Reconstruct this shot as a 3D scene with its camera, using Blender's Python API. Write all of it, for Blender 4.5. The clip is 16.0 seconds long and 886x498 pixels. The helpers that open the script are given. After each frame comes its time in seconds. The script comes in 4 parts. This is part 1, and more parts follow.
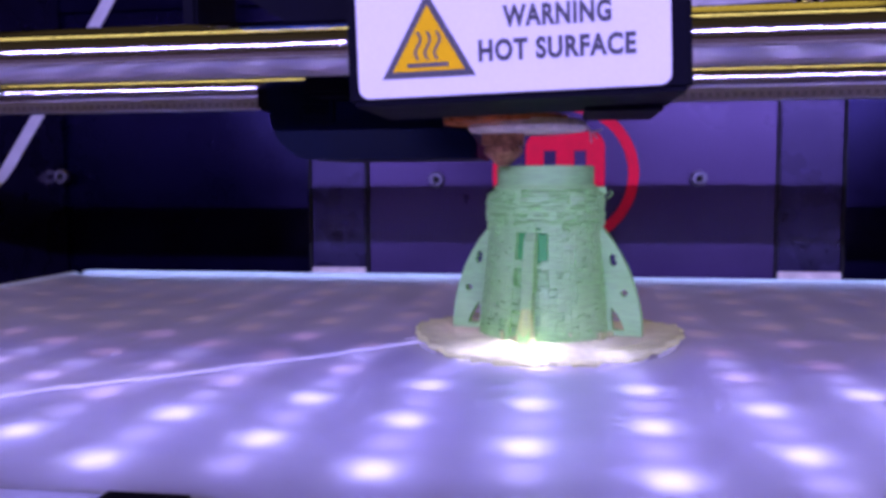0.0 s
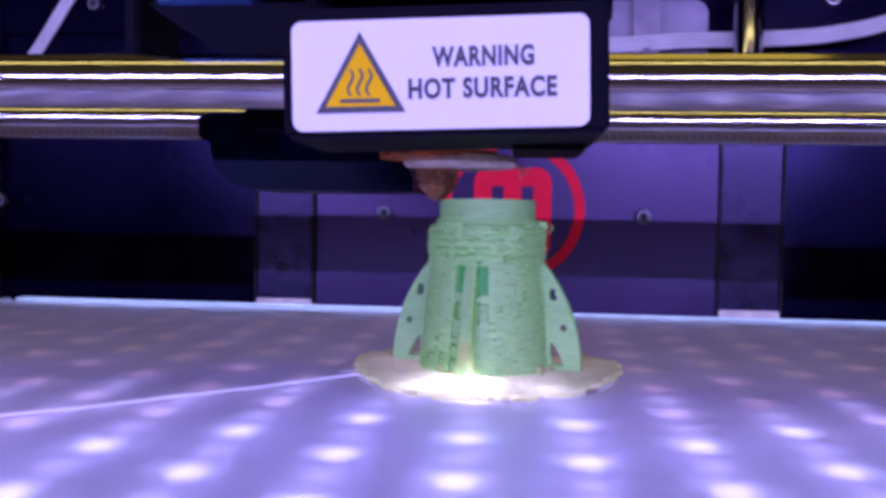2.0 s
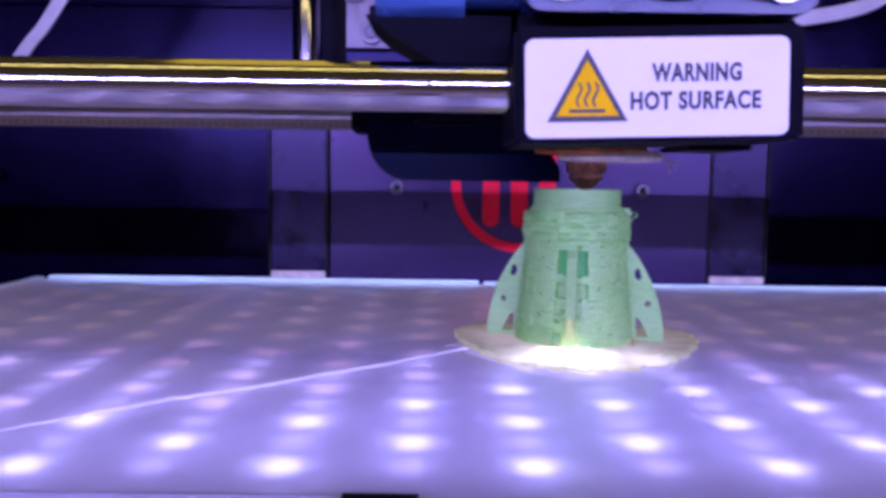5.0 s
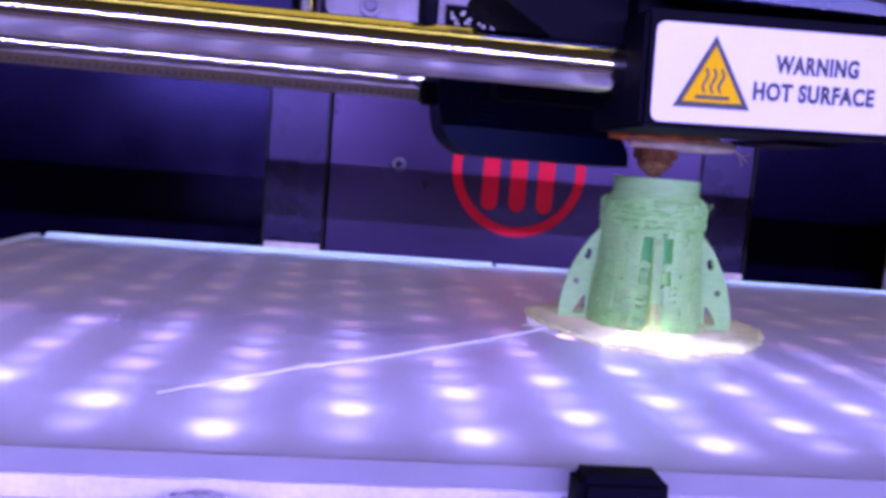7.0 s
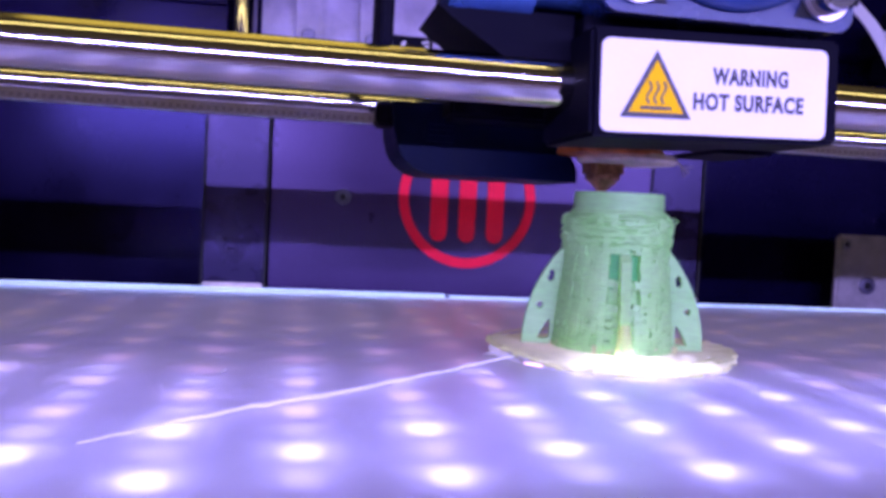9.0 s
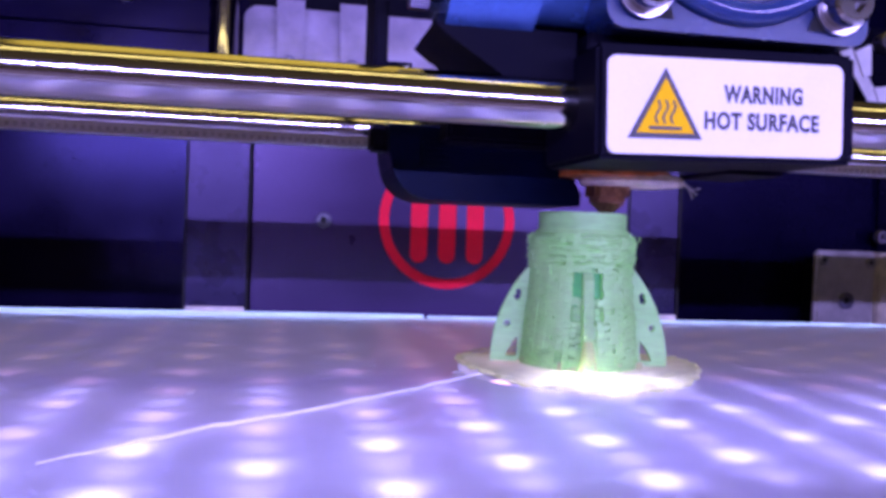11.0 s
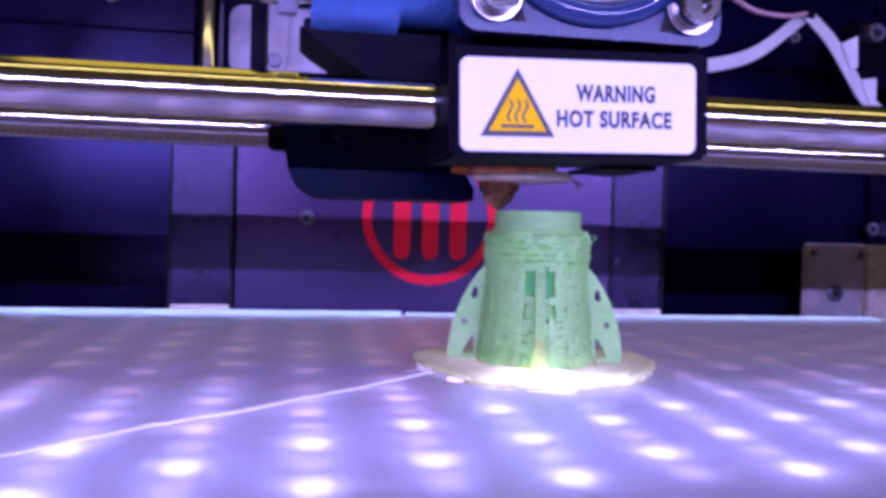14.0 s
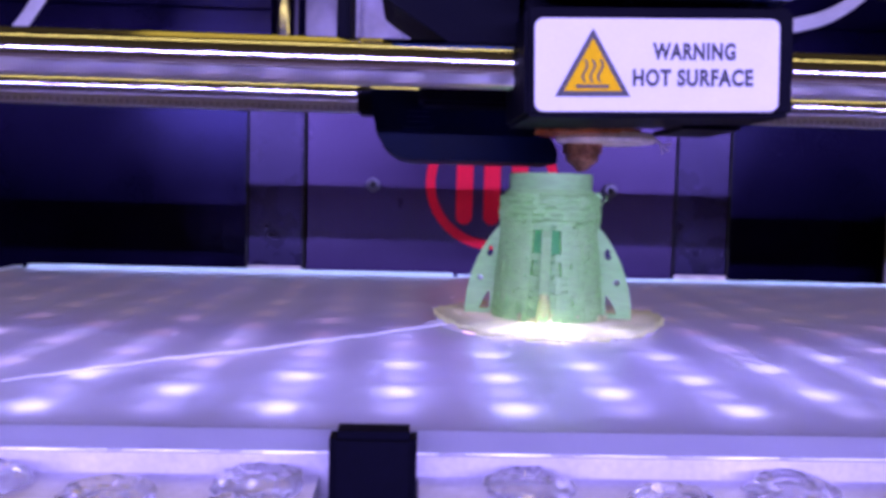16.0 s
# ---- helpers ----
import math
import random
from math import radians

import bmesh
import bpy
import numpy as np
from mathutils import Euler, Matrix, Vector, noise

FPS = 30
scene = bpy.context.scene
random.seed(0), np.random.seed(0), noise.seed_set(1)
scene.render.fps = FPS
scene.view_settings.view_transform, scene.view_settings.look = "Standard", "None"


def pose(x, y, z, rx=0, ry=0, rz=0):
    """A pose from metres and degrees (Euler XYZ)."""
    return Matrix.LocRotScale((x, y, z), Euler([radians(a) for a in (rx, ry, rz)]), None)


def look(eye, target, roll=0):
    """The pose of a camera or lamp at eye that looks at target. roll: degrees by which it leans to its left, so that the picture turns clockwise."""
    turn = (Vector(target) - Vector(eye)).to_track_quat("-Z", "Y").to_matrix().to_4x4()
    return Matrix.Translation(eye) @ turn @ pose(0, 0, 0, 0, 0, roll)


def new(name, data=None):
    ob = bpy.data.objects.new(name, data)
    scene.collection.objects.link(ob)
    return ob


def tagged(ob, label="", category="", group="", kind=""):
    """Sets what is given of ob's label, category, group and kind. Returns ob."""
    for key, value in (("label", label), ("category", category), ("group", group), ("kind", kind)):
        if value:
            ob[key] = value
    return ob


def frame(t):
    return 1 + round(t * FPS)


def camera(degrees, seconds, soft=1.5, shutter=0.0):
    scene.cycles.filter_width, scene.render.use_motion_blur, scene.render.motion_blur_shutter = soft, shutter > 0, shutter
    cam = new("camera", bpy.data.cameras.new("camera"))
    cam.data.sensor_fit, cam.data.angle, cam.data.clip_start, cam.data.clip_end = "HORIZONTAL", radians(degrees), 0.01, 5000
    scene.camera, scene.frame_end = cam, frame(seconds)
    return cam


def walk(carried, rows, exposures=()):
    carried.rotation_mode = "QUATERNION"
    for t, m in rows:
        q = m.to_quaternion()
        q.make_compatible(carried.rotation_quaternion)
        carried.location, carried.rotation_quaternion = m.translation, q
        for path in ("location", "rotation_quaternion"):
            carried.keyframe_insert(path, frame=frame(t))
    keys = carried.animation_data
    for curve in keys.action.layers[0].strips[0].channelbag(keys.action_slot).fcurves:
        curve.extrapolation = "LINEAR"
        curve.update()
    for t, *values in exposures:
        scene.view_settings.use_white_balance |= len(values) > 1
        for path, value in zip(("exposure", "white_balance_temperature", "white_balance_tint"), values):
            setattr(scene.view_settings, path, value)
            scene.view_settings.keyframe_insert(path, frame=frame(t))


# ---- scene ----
# One unit of the plan is 10.6 mm (plate 285 mm wide).
S = 0.0106

cam = camera(56.3, 16.0, soft=3.8, shutter=0.0)
PATH = [
    (0, (0.00283, -0.13883, 0.02601), (-0.00033, -0.11794, 0.02434), -0.3),
    (0.5, (0.00300, -0.13831, 0.02963), (0.00039, -0.11732, 0.02813), 0.1),
    (1, (0.00270, -0.13760, 0.02926), (0.00019, -0.11659, 0.02791), -0.0),
    (1.5, (0.00364, -0.13729, 0.02740), (0.00145, -0.11623, 0.02645), 0.4),
    (2, (0.00453, -0.13801, 0.02565), (0.00257, -0.11692, 0.02486), 1.0),
    (2.5, (0.00396, -0.14007, 0.02597), (0.00206, -0.11896, 0.02526), 0.6),
    (3, (0.00564, -0.14243, 0.02624), (0.00385, -0.12132, 0.02574), 0.3),
    (3.5, (0.00540, -0.14286, 0.02541), (0.00366, -0.12173, 0.02480), 0.5),
    (4, (0.00237, -0.14216, 0.02455), (0.00078, -0.12103, 0.02387), 0.9),
    (4.5, (-0.01419, -0.14921, 0.02753), (-0.01534, -0.12807, 0.02631), 1.0),
    (5, (-0.02510, -0.15209, 0.03008), (-0.02507, -0.13096, 0.02831), 0.8),
    (7.5, (-0.05884, -0.14947, 0.02733), (-0.05600, -0.12857, 0.02524), 4.4),
    (8, (-0.05829, -0.14692, 0.02691), (-0.05502, -0.12602, 0.02543), 3.2),
    (8.5, (-0.05809, -0.14342, 0.02509), (-0.05448, -0.12257, 0.02389), 3.0),
    (9, (-0.05714, -0.14060, 0.02396), (-0.05332, -0.11977, 0.02301), 2.9),
    (11.5, (-0.05240, -0.14607, 0.02428), (-0.04844, -0.12524, 0.02398), 2.0),
    (12, (-0.05130, -0.14722, 0.02582), (-0.04732, -0.12641, 0.02559), 1.9),
    (12.5, (-0.04951, -0.14527, 0.02613), (-0.04553, -0.12445, 0.02585), 1.6),
    (13, (-0.04997, -0.14507, 0.02581), (-0.04608, -0.12423, 0.02548), 1.7),
    (13.5, (-0.04781, -0.14476, 0.02583), (-0.04382, -0.12395, 0.02551), 1.7),
    (14, (-0.04371, -0.14802, 0.02554), (-0.04005, -0.12715, 0.02497), 1.6),
    (14.5, (-0.03971, -0.15325, 0.02660), (-0.03668, -0.13230, 0.02567), 1.6),
    (15, (-0.03847, -0.15217, 0.02541), (-0.03584, -0.13120, 0.02398), 2.0),
    (15.5, (-0.03356, -0.15229, 0.02465), (-0.03097, -0.13131, 0.02305), 1.4),
    (16, (-0.02734, -0.15958, 0.02423), (-0.02649, -0.13845, 0.02285), 1.5),
]
walk(cam, [(t, look(eye, target, roll)) for t, eye, target, roll in PATH],
     [(0, -0.1), (1, -0.08), (1.5, -0.36), (2, -0.12), (2.5, -0.15), (3, -0.5), (3.5, -0.15), (4, -0.02), (5, 0.06), (7.5, 0.27), (8.2, 0.29), (9, 0.45), (11.5, 0.37), (12.5, 0.44), (13.5, 0.34), (14.5, 0.33), (15, 0.1), (15.5, 0.06), (16, 0.12)])

# ---------------------------------------------------------------- light
world = bpy.data.worlds.new("room")
scene.world = world
world.use_nodes = True
world.node_tree.nodes["Background"].inputs[0].default_value = (0.085, 0.060, 0.030, 1)
world.node_tree.nodes["Background"].inputs[1].default_value = 0.8


def strip_lamp(name, eye, target, length, width, watts, colour):
    data = bpy.data.lights.new(name, "AREA")
    data.shape, data.size, data.size_y = "RECTANGLE", length * S, width * S
    data.energy, data.color = watts, colour
    lamp = new(name, data)
    lamp.matrix_world = look([v * S for v in eye], [v * S for v in target])
    return lamp


strip_lamp("front_led_tube", (0, -50, 13.1), (0, 13, 1.4), 100, 0.5, 8.5, (0.385, 0.33, 1.0))
strip_lamp("top_led_strip", (0, -6.0, 13.5), (0, -2, 3), 36, 0.7, 0.065, (1.0, 0.80, 0.26))
strip_lamp("room_ceiling_lamp", (0, 50, 112), (0, 0, 0), 90, 95, 3.0, (1.0, 0.72, 0.10))


# ---------------------------------------------------------------- materials
def material(name, colour, rough=0.5, metal=0.0, grain=0.0, grain_size=0.001, bump=0.0, stain=0.0, stain_size=0.02, **more):
    """A principled surface with variation at two scales: fine grain with relief, and larger stains."""
    m = bpy.data.materials.new(name)
    m.use_nodes = True
    nodes, links = m.node_tree.nodes, m.node_tree.links
    p = nodes["Principled BSDF"]
    p.inputs["Base Color"].default_value = (*colour, 1)
    p.inputs["Roughness"].default_value = rough
    p.inputs["Metallic"].default_value = metal
    for key, value in more.items():
        p.inputs[key.replace("_", " ")].default_value = value
    if grain or bump or stain:
        co = nodes.new("ShaderNodeTexCoord")
        fine, wide = nodes.new("ShaderNodeTexNoise"), nodes.new("ShaderNodeTexNoise")
        fine.inputs["Scale"].default_value = 1 / grain_size
        fine.inputs["Detail"].default_value = 4
        wide.inputs["Scale"].default_value = 1 / stain_size
        wide.inputs["Detail"].default_value = 5
        for n in (fine, wide):
            links.new(co.outputs["Object"], n.inputs["Vector"])
        if grain or stain:
            mix1, mix2 = nodes.new("ShaderNodeMix"), nodes.new("ShaderNodeMix")
            for mix, n, amount, lo in ((mix1, fine, grain, 0.5), (mix2, wide, stain, 0.45)):
                mix.data_type, mix.blend_type = "RGBA", "MULTIPLY"
                ramp = nodes.new("ShaderNodeMapRange")
                ramp.inputs[1].default_value, ramp.inputs[2].default_value = 0.3, 0.7
                ramp.inputs[3].default_value, ramp.inputs[4].default_value = 1 - amount, 1 + amount * 0.6
                links.new(n.outputs["Fac"], ramp.inputs[0])
                mix.inputs[0].default_value = 1.0
                links.new(ramp.outputs[0], mix.inputs[7])
            mix1.inputs[6].default_value = (*colour, 1)
            links.new(mix1.outputs[2], mix2.inputs[6])
            links.new(mix2.outputs[2], p.inputs["Base Color"])
            rr = nodes.new("ShaderNodeMapRange")
            rr.inputs[3].default_value, rr.inputs[4].default_value = max(rough - 0.12, 0.02), min(rough + 0.12, 1)
            links.new(wide.outputs["Fac"], rr.inputs[0])
            links.new(rr.outputs[0], p.inputs["Roughness"])
        if bump:
            b = nodes.new("ShaderNodeBump")
            b.inputs["Strength"].default_value = bump
            b.inputs["Distance"].default_value = grain_size * 0.3
            links.new(fine.outputs["Fac"], b.inputs["Height"])
            links.new(b.outputs["Normal"], p.inputs["Normal"])
    return m


def glow(name, colour, strength):
    m = bpy.data.materials.new(name)
    m.use_nodes = True
    p = m.node_tree.nodes["Principled BSDF"]
    p.inputs["Base Color"].default_value = (*colour, 1)
    p.inputs["Emission Color"].default_value = (*colour, 1)
    p.inputs["Emission Strength"].default_value = strength
    return m


panel_mat = material("blue_black_powder_coat", (0.024, 0.012, 0.056), 0.31, Specular_Tint=(0.66, 0.48, 1.0, 1), grain=0.25, grain_size=0.0006, bump=0.25, stain=0.12, stain_size=0.03, Specular_IOR_Level=0.56)
wall_mat = material("satin_blue_black_steel", (0.0022, 0.0014, 0.013), 0.21, Specular_Tint=(0.40, 0.33, 1.0, 1), grain=0.25, grain_size=0.0006, bump=0.12, stain=0.15, stain_size=0.03, Specular_IOR_Level=0.26)
column_mat = material("worn_blue_black_steel", (0.009, 0.006, 0.030), 0.28, Specular_IOR_Level=0.42, Specular_Tint=(0.62, 0.48, 1.0, 1), grain=0.2, grain_size=0.0008, bump=0.15, stain=0.5, stain_size=0.012)
dark_mat = material("black_plastic", (0.0022, 0.0018, 0.008), 0.6, Specular_IOR_Level=0.05, grain=0.2, grain_size=0.0006, bump=0.1, stain=0.15, stain_size=0.01)
shroud_mat = material("navy_black_plastic", (0.0014, 0.0036, 0.017), 0.42, Specular_IOR_Level=0.035, grain=0.2, grain_size=0.0005, bump=0.1, stain=0.2, stain_size=0.008)
grey_plastic = material("grey_plastic", (0.30, 0.26, 0.38), 0.2, grain=0.08, grain_size=0.0006, bump=0.08, stain=0.3, stain_size=0.012)
steel_mat = material("chrome_rod_steel", (0.40, 0.385, 0.40), 0.10, 1.0)
satin_mat = material("satin_steel", (0.5, 0.48, 0.5), 0.3, 1.0, grain=0.1, grain_size=0.0005, bump=0.1, stain=0.2, stain_size=0.006)
bracket_mat = material("zinc_bracket", (0.72, 0.64, 0.54), 0.42, 0.35, grain=0.15, grain_size=0.0005, bump=0.15, stain=0.3, stain_size=0.006)
block_mat = material("cast_aluminium", (0.50, 0.46, 0.47), 0.38, 0.5, grain=0.12, grain_size=0.0005, bump=0.12, stain=0.25, stain_size=0.008)
copper_mat = material("scorched_copper", (0.42, 0.2, 0.11), 0.5, 0.55, grain=0.3, grain_size=0.0005, bump=0.4, stain=0.6, stain_size=0.002)
kapton_mat = material("amber_film", (0.5, 0.14, 0.03), 0.3, grain=0.2, grain_size=0.0006, stain=0.5, stain_size=0.003)
wrap_mat = material("white_ceramic_tape", (0.72, 0.62, 0.55), 0.7, grain=0.2, grain_size=0.0005, bump=0.4, stain=0.35, stain_size=0.003)
label_mat = material("white_vinyl", (0.72, 0.70, 0.72), 0.45, grain=0.03, grain_size=0.0005, stain=0.05, stain_size=0.01)
ink_mat = material("black_ink", (0.02, 0.02, 0.025), 0.5, stain=0.2, stain_size=0.002)
amber_mat = material("yellow_ink", (0.82, 0.48, 0.004), 0.6, Specular_IOR_Level=0.08, stain=0.08, stain_size=0.004)
red_mat = material("red_paint", (0.98, 0.006, 0.05), 0.6, Specular_IOR_Level=0.2, grain=0.08, grain_size=0.0006, stain=0.1, stain_size=0.01)
cable_mat = material("white_cable", (0.72, 0.70, 0.74), 0.5, grain=0.1, grain_size=0.0006, stain=0.15, stain_size=0.01)
pink_mat = material("pink_wire_plastic", (0.85, 0.50, 0.58), 0.45, grain=0.08, grain_size=0.0006, stain=0.1, stain_size=0.01)
seam_mat = material("shadow_gap", (0.006, 0.006, 0.008), 0.8)
board_mat = material("white_circuit_board", (0.60, 0.58, 0.66), 0.5, grain=0.1, grain_size=0.0008, stain=0.2, stain_size=0.01)
ledge_mat = material("grey_tray_edge", (0.70, 0.66, 0.76), 0.45, grain=0.1, grain_size=0.0008, stain=0.2, stain_size=0.01)
thread_mat = material("white_plastic_thread", (0.93, 0.93, 0.95), 0.28, grain=0.06, grain_size=0.0006, Transmission_Weight=0.15)
belt_mat = material("black_rubber_belt", (0.26, 0.23, 0.28), 0.45, grain=0.2, grain_size=0.0005)
belt_tooth_mat = material("grey_rubber_teeth", (0.17, 0.15, 0.185), 0.6, grain=0.2, grain_size=0.0005)
drum_mat = material("blue_black_enamel", (0.07, 0.16, 0.46), 0.24, 0.6, grain=0.1, grain_size=0.0006, bump=0.05, stain=0.2, stain_size=0.006)
cup_mat = material("clear_scalloped_plastic", (0.92, 0.9, 0.98), 0.06, Transmission_Weight=0.85)
bolt_mat = material("blackened_screw_steel", (0.12, 0.11, 0.17), 0.35, 0.3, grain=0.2, grain_size=0.0004, stain=0.3, stain_size=0.002)
fan_mat = material("blue_tinted_plastic", (0.010, 0.022, 0.085), 0.25, Specular_IOR_Level=0.3, grain=0.1, grain_size=0.0006, stain=0.2, stain_size=0.008)
room_mat = material("brown_table", (0.16, 0.11, 0.07), 0.6, grain=0.2, grain_size=0.002, bump=0.1, stain=0.25, stain_size=0.05)
# Fade of the spots towards rear and left is put into strength and tint.
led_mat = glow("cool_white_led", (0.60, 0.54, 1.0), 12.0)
led_mid_mat = glow("mid_fade_led", (0.72, 0.54, 1.0), 6.3)
# Overdriven helper lamp that makes the raft and rib foot glow.
led_raft_boost_mat = glow("raft_boost_led", (0.85, 0.74, 1.0), 75.0)
led_dim_mat = glow("far_fade_pink_led", (0.90, 0.52, 0.85), 2.4)
led_faint_mat = glow("far_fade_orange_led", (1.0, 0.62, 0.60), 1.5)
# Second strengthened lamp, brightens the front of the raft.
led_raft_fill_mat = glow("raft_fill_led", (0.75, 0.66, 1.0), 20.0)
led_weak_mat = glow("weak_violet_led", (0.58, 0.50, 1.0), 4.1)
edge_glow = glow("blue_white_strip", (0.45, 0.58, 1.0), 11.0)
clear_blue_mat = material("clear_blue_plastic", (0.014, 0.034, 0.12), 0.10, grain=0.08, grain_size=0.0006, stain=0.15, stain_size=0.006)
# Faint emission on the cups stands in for lamp light scattered under the plate.
lens_mat = glow("lens_scatter_glow", (0.72, 0.70, 1.0), 0.28)


def frosted_acrylic():
    """Matt acrylic sheet: a scratched diffusing skin that lets the lamps below shine through."""
    m = bpy.data.materials.new("frosted_acrylic")
    m.use_nodes = True
    nodes, links = m.node_tree.nodes, m.node_tree.links
    nodes.remove(nodes["Principled BSDF"])
    co = nodes.new("ShaderNodeTexCoord")
    cloud, fine = nodes.new("ShaderNodeTexNoise"), nodes.new("ShaderNodeTexNoise")
    cloud.inputs["Scale"].default_value, cloud.inputs["Detail"].default_value = 60, 6
    fine.inputs["Scale"].default_value = 1500
    for n in (cloud, fine):
        links.new(co.outputs["Object"], n.inputs["Vector"])
    ramp = nodes.new("ShaderNodeValToRGB")
    ramp.color_ramp.elements[0].position, ramp.color_ramp.elements[1].position = 0.3, 0.75
    ramp.color_ramp.elements[0].color, ramp.color_ramp.elements[1].color = (0.54, 0.54, 0.61, 1), (0.65, 0.65, 0.73, 1)
    links.new(cloud.outputs["Fac"], ramp.inputs[0])
    bump = nodes.new("ShaderNodeBump")
    bump.inputs["Strength"].default_value, bump.inputs["Distance"].default_value = 0.15, 0.0002
    links.new(fine.outputs["Fac"], bump.inputs["Height"])
    diffuse, through_light = nodes.new("ShaderNodeBsdfDiffuse"), nodes.new("ShaderNodeBsdfTranslucent")
    clear, gloss = nodes.new("ShaderNodeBsdfRefraction"), nodes.new("ShaderNodeBsdfGlossy")
    clear.inputs[0].default_value = (0.9, 0.88, 1.0, 1)
    clear.inputs["Roughness"].default_value, clear.inputs["IOR"].default_value = 0.5, 1.49
    facing = nodes.new("ShaderNodeFresnel")
    facing.inputs["IOR"].default_value = 1.58
    gloss.inputs["Roughness"].default_value = 0.3
    for n in (diffuse, through_light):
        links.new(ramp.outputs[0], n.inputs["Color"])
    for n in (diffuse, through_light, gloss):
        links.new(bump.outputs[0], n.inputs["Normal"])
    a, b, c = (nodes.new("ShaderNodeMixShader") for _ in range(3))
    a.inputs[0].default_value, b.inputs[0].default_value, c.inputs[0].default_value = 0.66, 0.075, 0.05
    links.new(facing.outputs[0], c.inputs[0])
    links.new(diffuse.outputs[0], a.inputs[1]), links.new(through_light.outputs[0], a.inputs[2])
    links.new(a.outputs[0], b.inputs[1]), links.new(clear.outputs[0], b.inputs[2])
    links.new(b.outputs[0], c.inputs[1]), links.new(gloss.outputs[0], c.inputs[2])
    links.new(c.outputs[0], nodes["Material Output"].inputs["Surface"])
    return m


def green_plastic(name, colour, layer, glowing=0.45):
    """Printed thermoplastic: fine horizontal layers, uneven strands, light bleeding through."""
    m = bpy.data.materials.new(name)
    m.use_nodes = True
    nodes, links = m.node_tree.nodes, m.node_tree.links
    nodes.remove(nodes["Principled BSDF"])
    co, split = nodes.new("ShaderNodeTexCoord"), nodes.new("ShaderNodeMapping")
    split.inputs["Scale"].default_value = (1, 1, 6)
    links.new(co.outputs["Object"], split.inputs["Vector"])
    wave, noise_n, blotch = nodes.new("ShaderNodeTexWave"), nodes.new("ShaderNodeTexNoise"), nodes.new("ShaderNodeTexNoise")
    wave.bands_direction = "Z"
    wave.inputs["Scale"].default_value = 0.314 / layer
    wave.inputs["Distortion"].default_value, wave.inputs["Detail"].default_value = 0.6, 2
    noise_n.inputs["Scale"].default_value, noise_n.inputs["Detail"].default_value = 450, 4
    blotch.inputs["Scale"].default_value = 160
    links.new(co.outputs["Object"], wave.inputs["Vector"])
    links.new(split.outputs[0], noise_n.inputs["Vector"])
    links.new(co.outputs["Object"], blotch.inputs["Vector"])
    ramp = nodes.new("ShaderNodeValToRGB")
    ramp.color_ramp.elements[0].position, ramp.color_ramp.elements[1].position = 0.32, 0.62
    ramp.color_ramp.elements[0].color = (*[c * 0.86 for c in colour], 1)
    ramp.color_ramp.elements[1].color = (*colour, 1)
    links.new(noise_n.outputs["Fac"], ramp.inputs[0])
    mul = nodes.new("ShaderNodeMix")
    mul.data_type, mul.blend_type = "RGBA", "MULTIPLY"
    mul.inputs[0].default_value = 0.5
    links.new(ramp.outputs[0], mul.inputs[6]), links.new(blotch.outputs["Fac"], mul.inputs[7])
    mul.blend_type = "SOFT_LIGHT"
    add = nodes.new("ShaderNodeMath")
    add.operation = "ADD"
    links.new(wave.outputs["Fac"], add.inputs[0]), links.new(noise_n.outputs["Fac"], add.inputs[1])
    bump = nodes.new("ShaderNodeBump")
    bump.inputs["Strength"].default_value, bump.inputs["Distance"].default_value = 0.3, 0.00015
    links.new(add.outputs[0], bump.inputs["Height"])
    diffuse, through_light, gloss = nodes.new("ShaderNodeBsdfDiffuse"), nodes.new("ShaderNodeBsdfTranslucent"), nodes.new("ShaderNodeBsdfGlossy")
    gloss.inputs["Roughness"].default_value = 0.35
    for n in (diffuse, through_light):
        links.new(mul.outputs[2], n.inputs["Color"])
    for n in (diffuse, through_light, gloss):
        links.new(bump.outputs[0], n.inputs["Normal"])
    a, b = nodes.new("ShaderNodeMixShader"), nodes.new("ShaderNodeMixShader")
    a.inputs[0].default_value, b.inputs[0].default_value = glowing, 0.05
    links.new(diffuse.outputs[0], a.inputs[1]), links.new(through_light.outputs[0], a.inputs[2])
    links.new(a.outputs[0], b.inputs[1]), links.new(gloss.outputs[0], b.inputs[2])
    links.new(b.outputs[0], nodes["Material Output"].inputs["Surface"])
    return m


acrylic_mat = frosted_acrylic()
clear_mat = bpy.data.materials.new("clear_acrylic")
clear_mat.use_nodes = True
_n = clear_mat.node_tree.nodes
_n.remove(_n["Principled BSDF"])
_c, _g, _m = _n.new("ShaderNodeBsdfTransparent"), _n.new("ShaderNodeBsdfGlossy"), _n.new("ShaderNodeMixShader")
_c.inputs[0].default_value, _g.inputs["Roughness"].default_value, _m.inputs[0].default_value = (0.94, 0.93, 1.0, 1), 0.1, 0.04
clear_mat.node_tree.links.new(_c.outputs[0], _m.inputs[1])
clear_mat.node_tree.links.new(_g.outputs[0], _m.inputs[2])
clear_mat.node_tree.links.new(_m.outputs[0], _n["Material Output"].inputs["Surface"])
rim_mat = bpy.data.materials.new("edge_lit_acrylic")
rim_mat.use_nodes = True
_n = rim_mat.node_tree.nodes
_n.remove(_n["Principled BSDF"])
_d, _t, _m = _n.new("ShaderNodeBsdfDiffuse"), _n.new("ShaderNodeBsdfTranslucent"), _n.new("ShaderNodeMixShader")
_d.inputs[0].default_value = _t.inputs[0].default_value = (0.86, 0.92, 0.95, 1)
_m.inputs[0].default_value = 0.8
rim_mat.node_tree.links.new(_d.outputs[0], _m.inputs[1])
